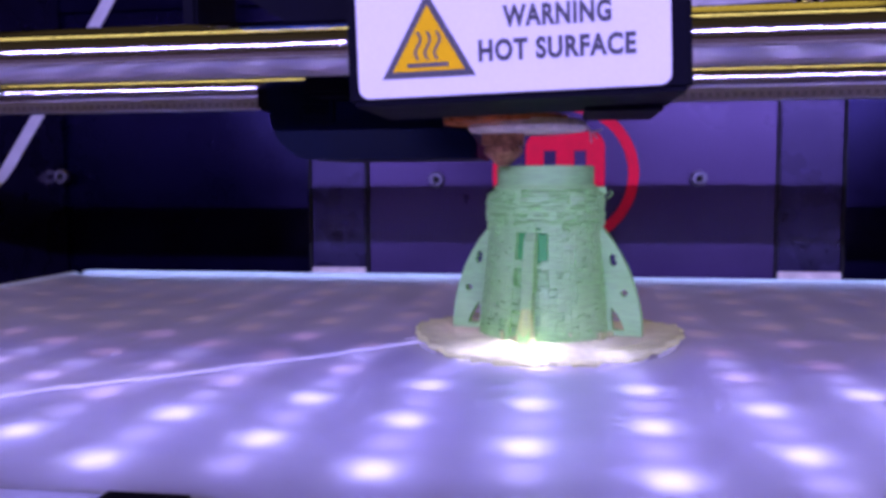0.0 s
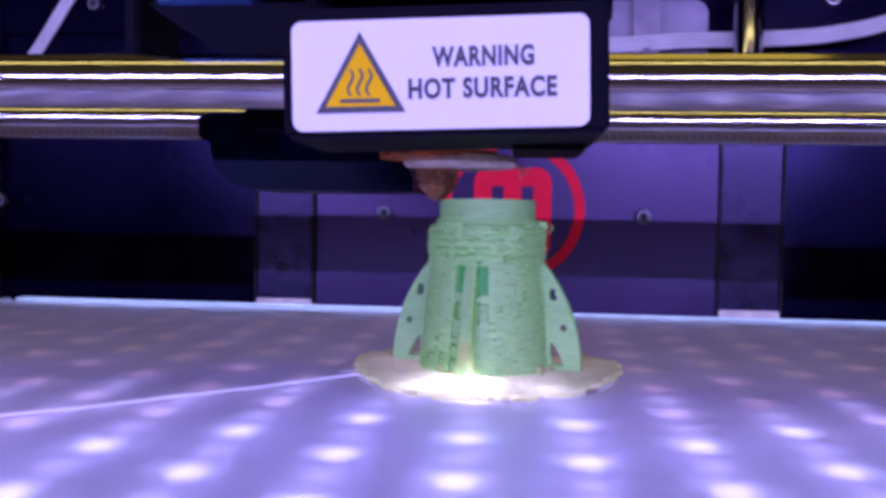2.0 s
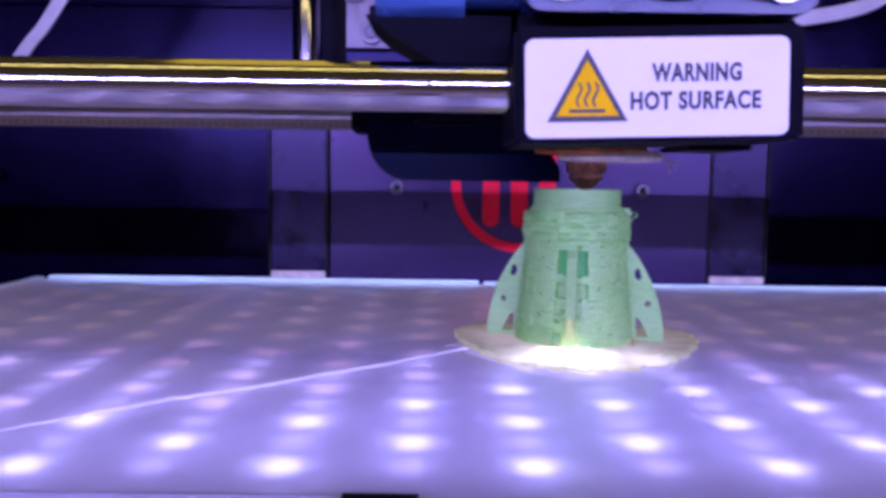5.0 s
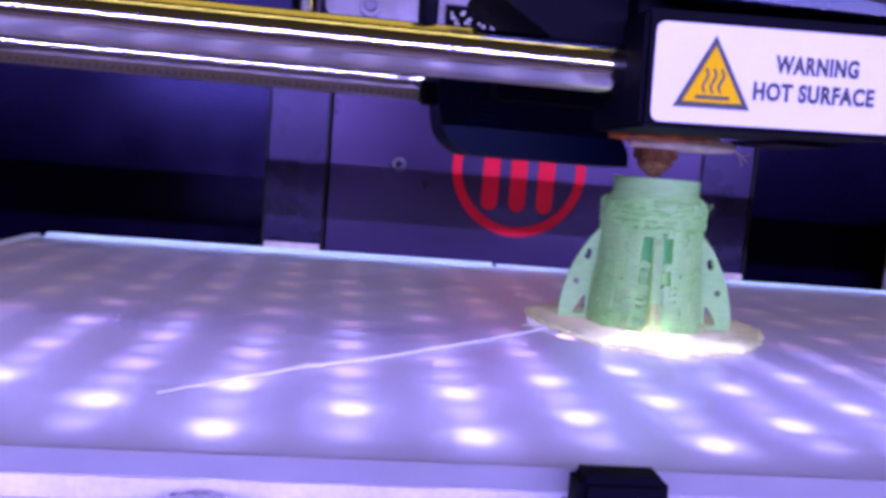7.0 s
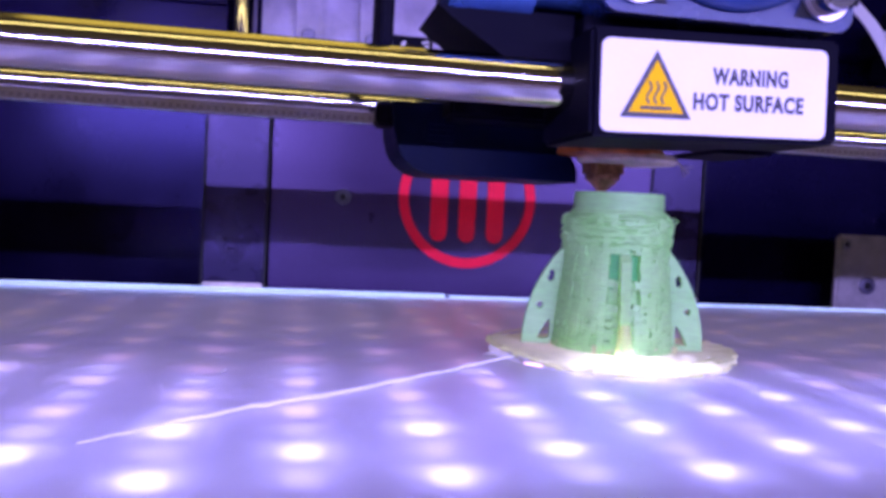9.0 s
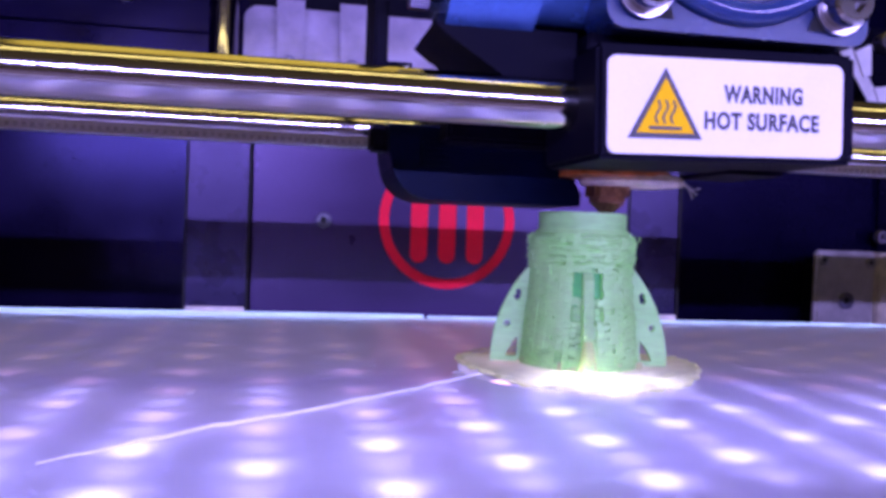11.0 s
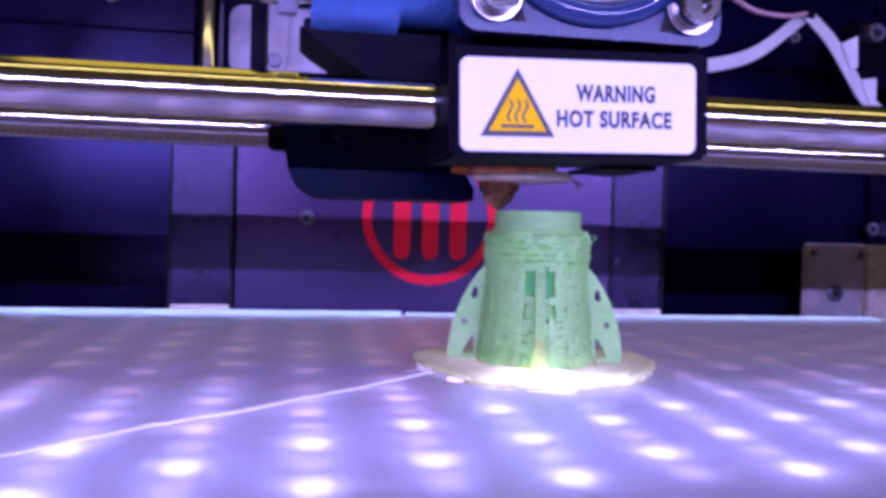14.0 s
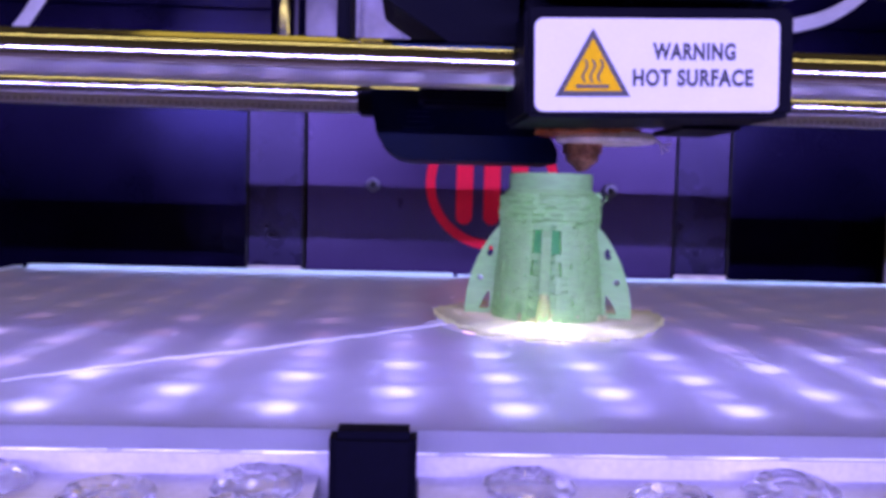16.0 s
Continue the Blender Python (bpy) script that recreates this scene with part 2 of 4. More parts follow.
rim_mat.node_tree.links.new(_t.outputs[0], _m.inputs[2])
rim_mat.node_tree.links.new(_m.outputs[0], _n["Material Output"].inputs["Surface"])
print_mat = green_plastic("pale_green_print", (0.51, 0.90, 0.32), 0.00020, 0.40)
fin_mat = green_plastic("clear_green_print", (0.45, 0.83, 0.29), 0.00020, 0.42)
rib_mat = green_plastic("pale_rib_print", (0.66, 0.97, 0.44), 0.00020, 0.7)
core_mat = green_plastic("deep_green_print", (0.12, 0.64, 0.14), 0.00020)
raft_mat = green_plastic("pale_raft_print", (0.84, 0.87, 0.47), 0.00030, 0.74)


# ---------------------------------------------------------------- building helpers
def part(name, bm, mat, parent=None, label="", smooth=False, bevel=0.0):
    """Links a bmesh, drawn in plan units, as one mesh object in metres."""
    if bevel:
        bmesh.ops.bevel(bm, geom=[e for e in bm.edges if e.is_manifold and e.calc_face_angle(0) > 0.6], offset=bevel, segments=2, affect="EDGES", clamp_overlap=True)
    bmesh.ops.recalc_face_normals(bm, faces=bm.faces)
    for v in bm.verts:
        v.co *= S
    mesh = bpy.data.meshes.new(name)
    bm.to_mesh(mesh)
    bm.free()
    if smooth:
        for p in mesh.polygons:
            p.use_smooth = True
        mesh.set_sharp_from_angle(angle=radians(40))
    mesh.materials.append(mat)
    ob = new(name, mesh)
    ob.parent = parent
    if label:
        ob["label"] = label
    return ob


def thing(name, at, label, category, group="", kind=""):
    ob = new(name)
    ob.empty_display_size = 0.005
    ob.location = [v * S for v in at]
    return tagged(ob, label, category, group, kind)


def box(bm, x0, x1, y0, y1, z0, z1):
    m = Matrix.Translation(((x0 + x1) / 2, (y0 + y1) / 2, (z0 + z1) / 2)) @ Matrix.Diagonal((x1 - x0, y1 - y0, z1 - z0, 1))
    bmesh.ops.create_cube(bm, size=1, matrix=m)
    return bm


def boxes(*dims):
    bm = bmesh.new()
    for d in dims:
        box(bm, *d)
    return bm


def rod(bm, a, b, r0, r1=None, n=24):
    a, b = Vector(a), Vector(b)
    m = Matrix.Translation((a + b) / 2) @ (b - a).to_track_quat("Z", "Y").to_matrix().to_4x4()
    bmesh.ops.create_cone(bm, cap_ends=True, segments=n, radius1=r0, radius2=r0 if r1 is None else r1, depth=(b - a).length, matrix=m)
    return bm


def rods(*items):
    bm = bmesh.new()
    for it in items:
        rod(bm, *it)
    return bm


def prism(outline, y0, y1, bm=None):
    """A flat outline in x and z, drawn out from y0 to y1."""
    bm = bm or bmesh.new()
    front, back = ([bm.verts.new((x, y, z)) for x, z in outline] for y in (y0, y1))
    n = len(outline)
    bm.faces.new(front), bm.faces.new(back[::-1])
    for i in range(n):
        bm.faces.new((front[i], back[i], back[(i + 1) % n], front[(i + 1) % n]))
    return bm


def lathe(profile, n=48, centre=(0, 0, 0), wobble=0.0, axis="Z", close=True):
    """Turns a profile of (radius, height) round an axis."""
    bm = bmesh.new()
    rings = []
    for r, h in profile:
        ring = []
        for i in range(n):
            a = 2 * math.pi * i / n
            rr = r * (1 + wobble * (random.random() - 0.5))
            p = Vector((rr * math.cos(a), rr * math.sin(a), h))
            if axis == "Y":
                p = Vector((p.x, p.z, p.y))
            if axis == "X":
                p = Vector((p.z, p.x, p.y))
            ring.append(bm.verts.new(p + Vector(centre)))
        rings.append(ring)
    for lo, hi in zip(rings, rings[1:]):
        for i in range(n):
            bm.faces.new((lo[i], lo[(i + 1) % n], hi[(i + 1) % n], hi[i]))
    if close:
        bm.faces.new(rings[0]), bm.faces.new(rings[-1])
    return bm


def arc_points(cx, cz, r, a0, a1, n):
    return [(cx + r * math.cos(radians(a0 + (a1 - a0) * i / n)), cz + r * math.sin(radians(a0 + (a1 - a0) * i / n))) for i in range(n + 1)]


def rounded(x0, x1, z0, z1, r, n=5):
    return (arc_points(x1 - r, z0 + r, r, -90, 0, n) + arc_points(x1 - r, z1 - r, r, 0, 90, n)
            + arc_points(x0 + r, z1 - r, r, 90, 180, n) + arc_points(x0 + r, z0 + r, r, 180, 270, n))


def ring_band(cx, cz, r0, r1, y0, y1, n=72):
    bm = bmesh.new()
    loops = []
    for y in (y0, y1):
        for r in (r0, r1):
            loops.append([bm.verts.new((cx + r * math.cos(2 * math.pi * i / n), y, cz + r * math.sin(2 * math.pi * i / n))) for i in range(n)])
    for a, b in ((0, 1), (1, 3), (3, 2), (2, 0)):
        for i in range(n):
            j = (i + 1) % n
            bm.faces.new((loops[a][i], loops[a][j], loops[b][j], loops[b][i]))
    return bm


def ribbon(points, width, thick, bm=None, up=(0, 0, 1)):
    """A flat band along a line of points."""
    bm = bm or bmesh.new()
    rows = []
    for i, p in enumerate(points):
        p = Vector(p)
        d = (Vector(points[min(i + 1, len(points) - 1)]) - Vector(points[max(i - 1, 0)])).normalized()
        side = (Vector(up) - d * d.dot(Vector(up))).normalized()
        nrm = d.cross(side)
        rows.append([bm.verts.new(p + side * sx * width / 2 + nrm * sy * thick / 2) for sx, sy in ((-1, -1), (1, -1), (1, 1), (-1, 1))])
    for a, b in zip(rows, rows[1:]):
        for i in range(4):
            bm.faces.new((a[i], a[(i + 1) % 4], b[(i + 1) % 4], b[i]))
    bm.faces.new(rows[0]), bm.faces.new(rows[-1])
    return bm


def tube(points, r, bm=None, n=8):
    bm = bm or bmesh.new()
    rings = []
    for i, p in enumerate(points):
        d = (Vector(points[min(i + 1, len(points) - 1)]) - Vector(points[max(i - 1, 0)])).normalized()
        q = d.to_track_quat("Z", "Y")
        rr = r[i] if isinstance(r, (list, tuple)) else r
        rings.append([bm.verts.new(Vector(p) + q @ Vector((rr * math.cos(2 * math.pi * k / n), rr * math.sin(2 * math.pi * k / n), 0))) for k in range(n)])
    for a, b in zip(rings, rings[1:]):
        for k in range(n):
            bm.faces.new((a[k], a[(k + 1) % n], b[(k + 1) % n], b[k]))
    bm.faces.new(rings[0]), bm.faces.new(rings[-1])
    return bm


def smooth_line(points, n):
    """Catmull-Rom line through the points."""
    pts = [Vector(p) for p in points]
    pts = [2 * pts[0] - pts[1]] + pts + [2 * pts[-1] - pts[-2]]
    out = []
    for i in range(1, len(pts) - 2):
        a, b, c, d = pts[i - 1:i + 3]
        for k in range(n):
            t = k / n
            out.append(0.5 * (2 * b + (c - a) * t + (2 * a - 5 * b + 4 * c - d) * t * t + (3 * b - a - 3 * c + d) * t ** 3))
    return out + [pts[-2]]


def words(text, height, x, z, y, mat, parent, width=None, name="lettering"):
    """Lettering as thin raised mesh facing the front."""
    curve = bpy.data.curves.new(name, "FONT")
    curve.body, curve.size, curve.extrude, curve.align_x = text, 1.0, 0.004, "LEFT"
    curve.offset, curve.space_character = 0.042, 1.12
    tmp = bpy.data.objects.new(name, curve)
    scene.collection.objects.link(tmp)
    bpy.context.view_layer.update()
    mesh = bpy.data.meshes.new_from_object(tmp.evaluated_get(bpy.context.evaluated_depsgraph_get()))
    bpy.data.objects.remove(tmp)
    co = np.array([v.co[:] for v in mesh.vertices])
    lo, hi = co.min(0), co.max(0)
    for v in mesh.vertices:
        u = (v.co.x - lo[0]) / (hi[0] - lo[0]) * width
        w = (v.co.y - lo[1]) / (hi[1] - lo[1]) * height
        v.co = Vector((x + u, y - 0.004 - v.co.z, z + w)) * S
    mesh.materials.clear()
    mesh.materials.append(mat)
    ob = new(name, mesh)
    ob.parent = parent
    return ob


def hex_bolt(name, at, r, parent=None, mat=None, length=0.35, toward=(0, -1, 0)):
    """A button-head screw with a hex socket, standing out towards the front."""
    bm = lathe([(0.28 * r, -0.15 * length), (0.46 * r, -0.15 * length), (0.46 * r, -length), (0.86 * r, -length), (r, -0.75 * length), (r, 0.0)], 20, axis="Y", close=True)
    ob = part(name, bm, mat or satin_mat, parent, smooth=True)
    ob.location = [v * S for v in at]
    if parent is not None and parent.parent is None:
        part("socket", lathe([(0.02 * r, -0.4 * length), (0.45 * r, -0.4 * length), (0.45 * r, -0.2 * length)], 6, axis="Y"), seam_mat, ob)
    return ob


# ---------------------------------------------------------------- the case of the machine
def slab(name, dims, mat, label, bevel=0.0):
    return tagged(part(name, boxes(dims), mat, bevel=bevel), label, name.split("_")[0], kind="structure")


wall_back = slab("wall_back", (-20.6, 20.6, 18.0, 18.6, -9, 22), wall_mat, "black powder-coated steel rear wall of the printer case")
wall_left = slab("wall_left", (-20.6, -20.0, -8.5, 17.99, -9, 22), wall_mat, "black steel side wall of the printer case")
wall_right = slab("wall_right", (20.0, 20.6, -8.5, 17.99, -9, 22), wall_mat, "black steel side wall of the printer case")
floor = slab("floor", (-20.6, 20.6, -8.5, 18.6, -9.6, -9.01), wall_mat, "black base plate of the printer case")
table_top = slab("table_top", (-70, 70, -70, 40, -12, -9.62), room_mat, "dim brown table top under the printer")

def build_carriage_back():
    """The rear of the lifting stage: logo panel between two steel columns."""
    stage = thing("lift_stage_panel", (0.16, 13.0, 0), "black steel lift-stage panel with a red ring emblem", "machine panel")
    part("centre_panel", boxes((-6.22, 6.26, 0, 0.35, -6, 6.4)), panel_mat, stage, bevel=0.03)
    for s, x0 in ((-1, -8.22), (1, 6.38)):
        part("column", boxes((x0, x0 + 1.84, 0.16, 0.6, -6, 6.4)), column_mat, stage, "worn black steel column", bevel=0.05)
        for gx in (x0 - 0.07, x0 + 1.84):
            part("gap_strip", boxes((gx, gx + 0.07, 0.10, 0.4, -6, 6.4)), seam_mat, stage)
        part("foot_bracket", boxes((x0 + 0.02, x0 + 1.82, 0.02, 0.5, -0.5, -0.26)), bracket_mat, stage, "bare zinc bracket", bevel=0.03)
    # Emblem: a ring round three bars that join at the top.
    part("ring", ring_band(0, 2.72, 1.93, 2.25, -0.03, 0.0), red_mat, stage, "red painted ring")
    outline = arc_points(-0.93, 1.58, 0.28, 180, 360, 8)
    outline += [(-0.65, 3.45)] + [(-0.28, 3.45)]
    outline += arc_points(0.0, 1.58, 0.28, 180, 360, 8) + [(0.28, 3.45), (0.65, 3.45)]
    outline += arc_points(0.93, 1.58, 0.28, 180, 360, 8)
    outline += arc_points(0.71, 3.55, 0.5, 0, 90, 6) + arc_points(-0.71, 3.55, 0.5, 90, 180, 6)
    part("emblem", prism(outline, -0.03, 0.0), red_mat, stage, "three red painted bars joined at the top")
    for x in (-4.02, 4.01):
        hex_bolt("bolt", (x, 0, 2.57), 0.24, stage, bolt_mat, 0.26)
    return stage


lift_panel = build_carriage_back()


def build_guide_rod(x):
    g = thing("guide_rod", (x, 16.0, -9), "polished vertical steel guide rod", "guide rod", "vertical guide rods")
    part("shaft", rods(((0, 0, 0.02), (0, 0, 30.5), 0.49, None, 32)), steel_mat, g, smooth=True)
    part("collar", lathe([(0.5, 0.0), (0.85, 0.0), (0.85, 0.5), (0.5, 0.6)], 32), dark_mat, g, smooth=True)


build_guide_rod(-7.36)
build_guide_rod(7.95)


def build_rear_cover():
    """Grey plastic cover with two clip tabs, high on the rear wall."""
    c = thing("rear_cover", (0, 17.4, 0), "grey plastic rear cover with screwed clip tabs", "cover")
    part("shell", prism(rounded(-6.75, 6.9, 7.75, 10.3, 0.5), -0.1, 0.58), grey_plastic, c, bevel=0.05)
    part("upper_strip", boxes((-6.6, 6.7, 0.0, 0.58, 10.32, 11.4)), dark_mat, c, bevel=0.04)
    for x in (-5.1, -2.85, 2.4, 4.7):
        tab = part("clip_tab", prism(arc_points(0, 8.25, 0.42, 180, 360, 10) + [(0.50, 10.5), (-0.50, 10.5)], -0.55, -0.11), grey_plastic, c, bevel=0.08)
        tab.location.x = x * S
        hex_bolt("screw", (0, -0.55, 8.25), 0.25, tab, bolt_mat, 0.14)
    board = part("circuit_board", boxes((-2.3, -0.6, -0.32, -0.12, 7.75, 8.6)), dark_mat, c, "small black circuit board")
    random.seed(4)
    for i in range(16):
        x, z = random.uniform(-2.2, -0.75), random.uniform(7.8, 8.5)
        w, h = random.uniform(0.05, 0.16), random.uniform(0.04, 0.12)
        part("solder_pad", boxes((x, x + w, -0.36, -0.32, z, z + h)), cable_mat, board)


build_rear_cover()

# Raised sheet steel on the rear wall, to each side of the cover.
for name, x0, x1 in (("trim_left", -19.9, -7.9), ("trim_right", 8.7, 19.9)):
    t = thing(name, (0, 18.0, 0), "black steel stiffening sheets on the rear wall", "panel", kind="structure")
    part("lower_sheet", boxes((x0, x1, -0.2, -0.004, -9, 9.2)), wall_mat, t, bevel=0.04)
    part("upper_sheet", boxes((x0, x1, -0.34, -0.004, 9.28, 15)), wall_mat, t, bevel=0.04)
    for bx, bz in ((-15.93, 10.35), (-10.88, 10.37)) if x0 < 0 else ((15.88, 10.62), (11.18, 10.35), (19.3, 11.0)):
        hex_bolt("bolt", (bx, -0.34, bz), 0.26, t, satin_mat, 0.25)
for name, x in (("wall_trim_left", -19.99), ("wall_trim_right", 19.7)):
    t = thing(name, (x, 0, 0), "black steel corner strip with a bright screw", "panel", kind="structure")
    part("strip", boxes((0, 0.29, 10.5, 17.6, -9, 14)), column_mat, t, bevel=0.04)
    hex_bolt("bolt", (0.5 if x < 0 else -0.2, 17.2, 2.8), 0.3, t, satin_mat, 0.25)


def build_rail_block():
    """Machined end block of the lower rail, at the side."""
    b = thing("rail_end_block", (16.0, 17.0, 0.9), "machined aluminium rail end block with screws", "bearing block")
    part("body", boxes((-0.34, 2.3, -1.2, -0.86, -2.2, 1.27)), block_mat, b, "brushed aluminium block", bevel=0.1)
    for x, z, r in ((-0.06, 0.89, 0.2), (2.02, 0.82, 0.2), (0.98, -0.71, 0.34)):
        hex_bolt("screw", (x, -1.2, z), r, b, satin_mat if r < 0.3 else bolt_mat, 0.12)
    part("flange", boxes((2.34, 3.85, -1.45, -0.5, -2.2, 1.25)), bracket_mat, b, "yellowed zinc flange", bevel=0.06)
    part("lug", boxes((0.4, 3.7, -0.85, 1.0, -9.88, 0.6)), dark_mat, b)


build_rail_block()


# ---------------------------------------------------------------- the build plate and the lamps under it
FRONT, REAR, HALF = -7.1, 8.35, 13.39


def build_plate():
    p = thing("build_plate", (0, 0, -0.42), "frosted acrylic build plate glowing over rows of lamps", "build plate")
    sheet = part("sheet", prism(rounded(-HALF, HALF, FRONT, REAR, 0.35), 0, 0.3), clear_mat, p, "clear acrylic sheet")
    for v in sheet.data.vertices:
        x, y, z = v.co
        v.co = (x, z, 0.416 * S - 0.12 * S * (y > 0.1 * S))
    # The matt skin stops where the raft has wetted it, and short of the rear rim.
    bm = bmesh.new()
    edges = []
    for loop in (rounded(-HALF, HALF, FRONT, REAR - 0.27, 0.35), [(-0.08 + 2.0 * math.cos(a * math.pi / 40), -0.12 + 2.0 * math.sin(a * math.pi / 40)) for a in range(80)]):
        vs = [bm.verts.new((x, y, 0.42)) for x, y in loop]
        edges += [bm.edges.new((vs[k], vs[(k + 1) % len(vs)])) for k in range(len(vs))]
    bmesh.ops.triangle_fill(bm, use_beauty=True, use_dissolve=False, edges=edges)
    part("frosted_skin", bm, acrylic_mat, p, "matt scratched upper face")
    part("front_lip", boxes((-HALF + 0.3, HALF - 0.3, FRONT - 0.06, FRONT - 0.004, 0.203, 0.426)), acrylic_mat, p, "thick frosted front edge")
    part("edge_rim", boxes((-1.2, HALF - 0.3, REAR - 0.2, REAR + 0.04, 0.418, 0.46)), rim_mat, p)
    part("edge_rim", boxes((-HALF + 0.3, -1.35, REAR - 0.27, REAR + 0.04, 0.418, 0.50)), rim_mat, p, "thin raised clear rim")
    part("edge_rim", boxes((-HALF - 0.03, -HALF + 0.2, FRONT + 0.5, REAR - 0.3, 0.424, 0.48)), rim_mat, p)
    part("edge_rim", boxes((HALF - 0.2, HALF + 0.03, FRONT + 0.5, REAR - 0.3, 0.424, 0.48)), rim_mat, p)
    return p


plate = build_plate()


def build_tab():
    h = thing("plate_clip", (-2.87, -7.4, 0.0), "black plastic clip at the front of the build plate", "clip")
    part("grip", boxes((-0.40, 0.40, -0.3, 0.1, -3.2, 0.12)), dark_mat, h, bevel=0.07)
    part("tongue", boxes((-0.36, 0.36, -0.05, 0.5, -0.52, -0.36)), dark_mat, h, bevel=0.03)


build_tab()


def build_lamp_tray():
    """White board with a staggered grid of lamps, under the plate and a little past its front edge."""
    tray = thing("lamp_tray", (0, 0, -0.72), "white circuit board tray with staggered rows of violet-white lamps", "light panel")
    part("board", boxes((-13.2, 13.2, -6.96, 8.2, -0.2, 0.0)), board_mat, tray)
    part("front_ledge", boxes((-13.2, -3.42, -9.6, -6.97, -0.2, 0.2)), ledge_mat, tray, "raised front strip with clear lamp cups")
    part("front_ledge", boxes((-2.44, 13.2, -9.6, -6.97, -0.2, 0.2)), ledge_mat, tray, "raised front strip with clear lamp cups")
    # Unseen added wall that stops lamp light leaking out below the front lip.
    part("leak_baffle", boxes((-13.1, 13.1, -6.95, -6.9, 0.0, 0.4)), ledge_mat, tray)
    part("rear_support", boxes((-13.2, 13.2, 8.22, 8.4, -0.6, 0.36)), dark_mat, tray)
    part("edge_lamp", boxes((-13.1, 13.1, 8.06, 8.2, 0.3, 0.4)), edge_glow, tray, "thin blue-white lamp strip along the rear edge")
    base = lathe([(0.5, 0.0), (0.5, 0.12), (0.42, 0.2)], 14)
    bead = bmesh.new()
    bmesh.ops.create_circle(bead, cap_ends=True, segments=12, radius=0.19, matrix=Matrix.Translation((0, 0, 0.53)))
    # Every cup glows, bead or not, to fill the tone between the spots.
    cup = part("lamp_cup", base, lens_mat, tray, smooth=True)
    first = part("lamp_bead", bead, led_mat, cup)
    kinds = {"bright": first.data}
    for key, mat in (("mid", led_mid_mat), ("dim", led_dim_mat), ("faint", led_faint_mat), ("fresh", led_raft_boost_mat), ("weak", led_weak_mat), ("lively", led_raft_fill_mat)):
        kinds[key] = first.data.copy()
        kinds[key].materials[0] = mat
    # A square grid whose strong and weak lamps alternate like a chequerboard.
    # Weak lamps stand in for the dimmer second spot below each strong one.
    used = False
    for col in range(-10, 11):
        x = -0.13 + 1.27 * col
        for row in range(-3, 15):
            y = -3.93 + 0.76 * row + 0.03 * x
            if not (-6.6 < y < 7.4 and abs(x) < 13.0):
                continue
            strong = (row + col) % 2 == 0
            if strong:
                # The grade steps down with depth to paint the fading of the far spots.
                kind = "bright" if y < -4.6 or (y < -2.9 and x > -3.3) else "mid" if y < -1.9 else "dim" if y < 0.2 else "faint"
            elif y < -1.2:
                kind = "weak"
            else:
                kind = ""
            x0, y0 = x, y
            # Lamps under the raft are shifted and some boosted to light it from below.
            if col == 0 and row == 2:
                kind, y0 = "lively", -1.95
            elif col == 0 and row == 3:
                kind, x0, y0 = "fresh", -0.3, -1.42
            elif abs(col) == 1 and row == 3:
                kind, x0 = "bright", 0.95 * (x + 0.13) / 1.27 - 0.1
            if used:
                a = new("lamp_cup", cup.data)
                a.parent = tray
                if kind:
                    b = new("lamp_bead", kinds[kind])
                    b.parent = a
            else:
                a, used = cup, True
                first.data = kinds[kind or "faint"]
            a.location = (x0 * S, y0 * S, 0)
        # Bare cups on the board in front of the plate.
        for y in ((-7.42, -8.2) if col % 2 else (-7.8,)):
            if abs(col) > 8 or col == -2:
                continue
            bm = lathe([(0.36, 0.0), (0.42, 0.04), (0.40, 0.12), (0.30, 0.17), (0.17, 0.1), (0.05, 0.13)], 22, wobble=0.25)
            a = part("clear_lamp_cup", bm, cup_mat, tray, "clear scalloped lamp cup")
            a.location = (x * S, y * S, 0.205 * S)
    return tray


lamp_tray = build_lamp_tray()
slab("support_arm_left", (-13.0, -12.0, 8.5, 13.0, -3.0, -0.9), dark_mat, "black steel arm that carries the build plate")
slab("support_arm_right", (12.0, 13.0, 8.5, 13.0, -3.0, -0.9), dark_mat, "black steel arm that carries the build plate")


# ---------------------------------------------------------------- the printed object
CX, CY, TURN = -0.08, -0.25, -12.0


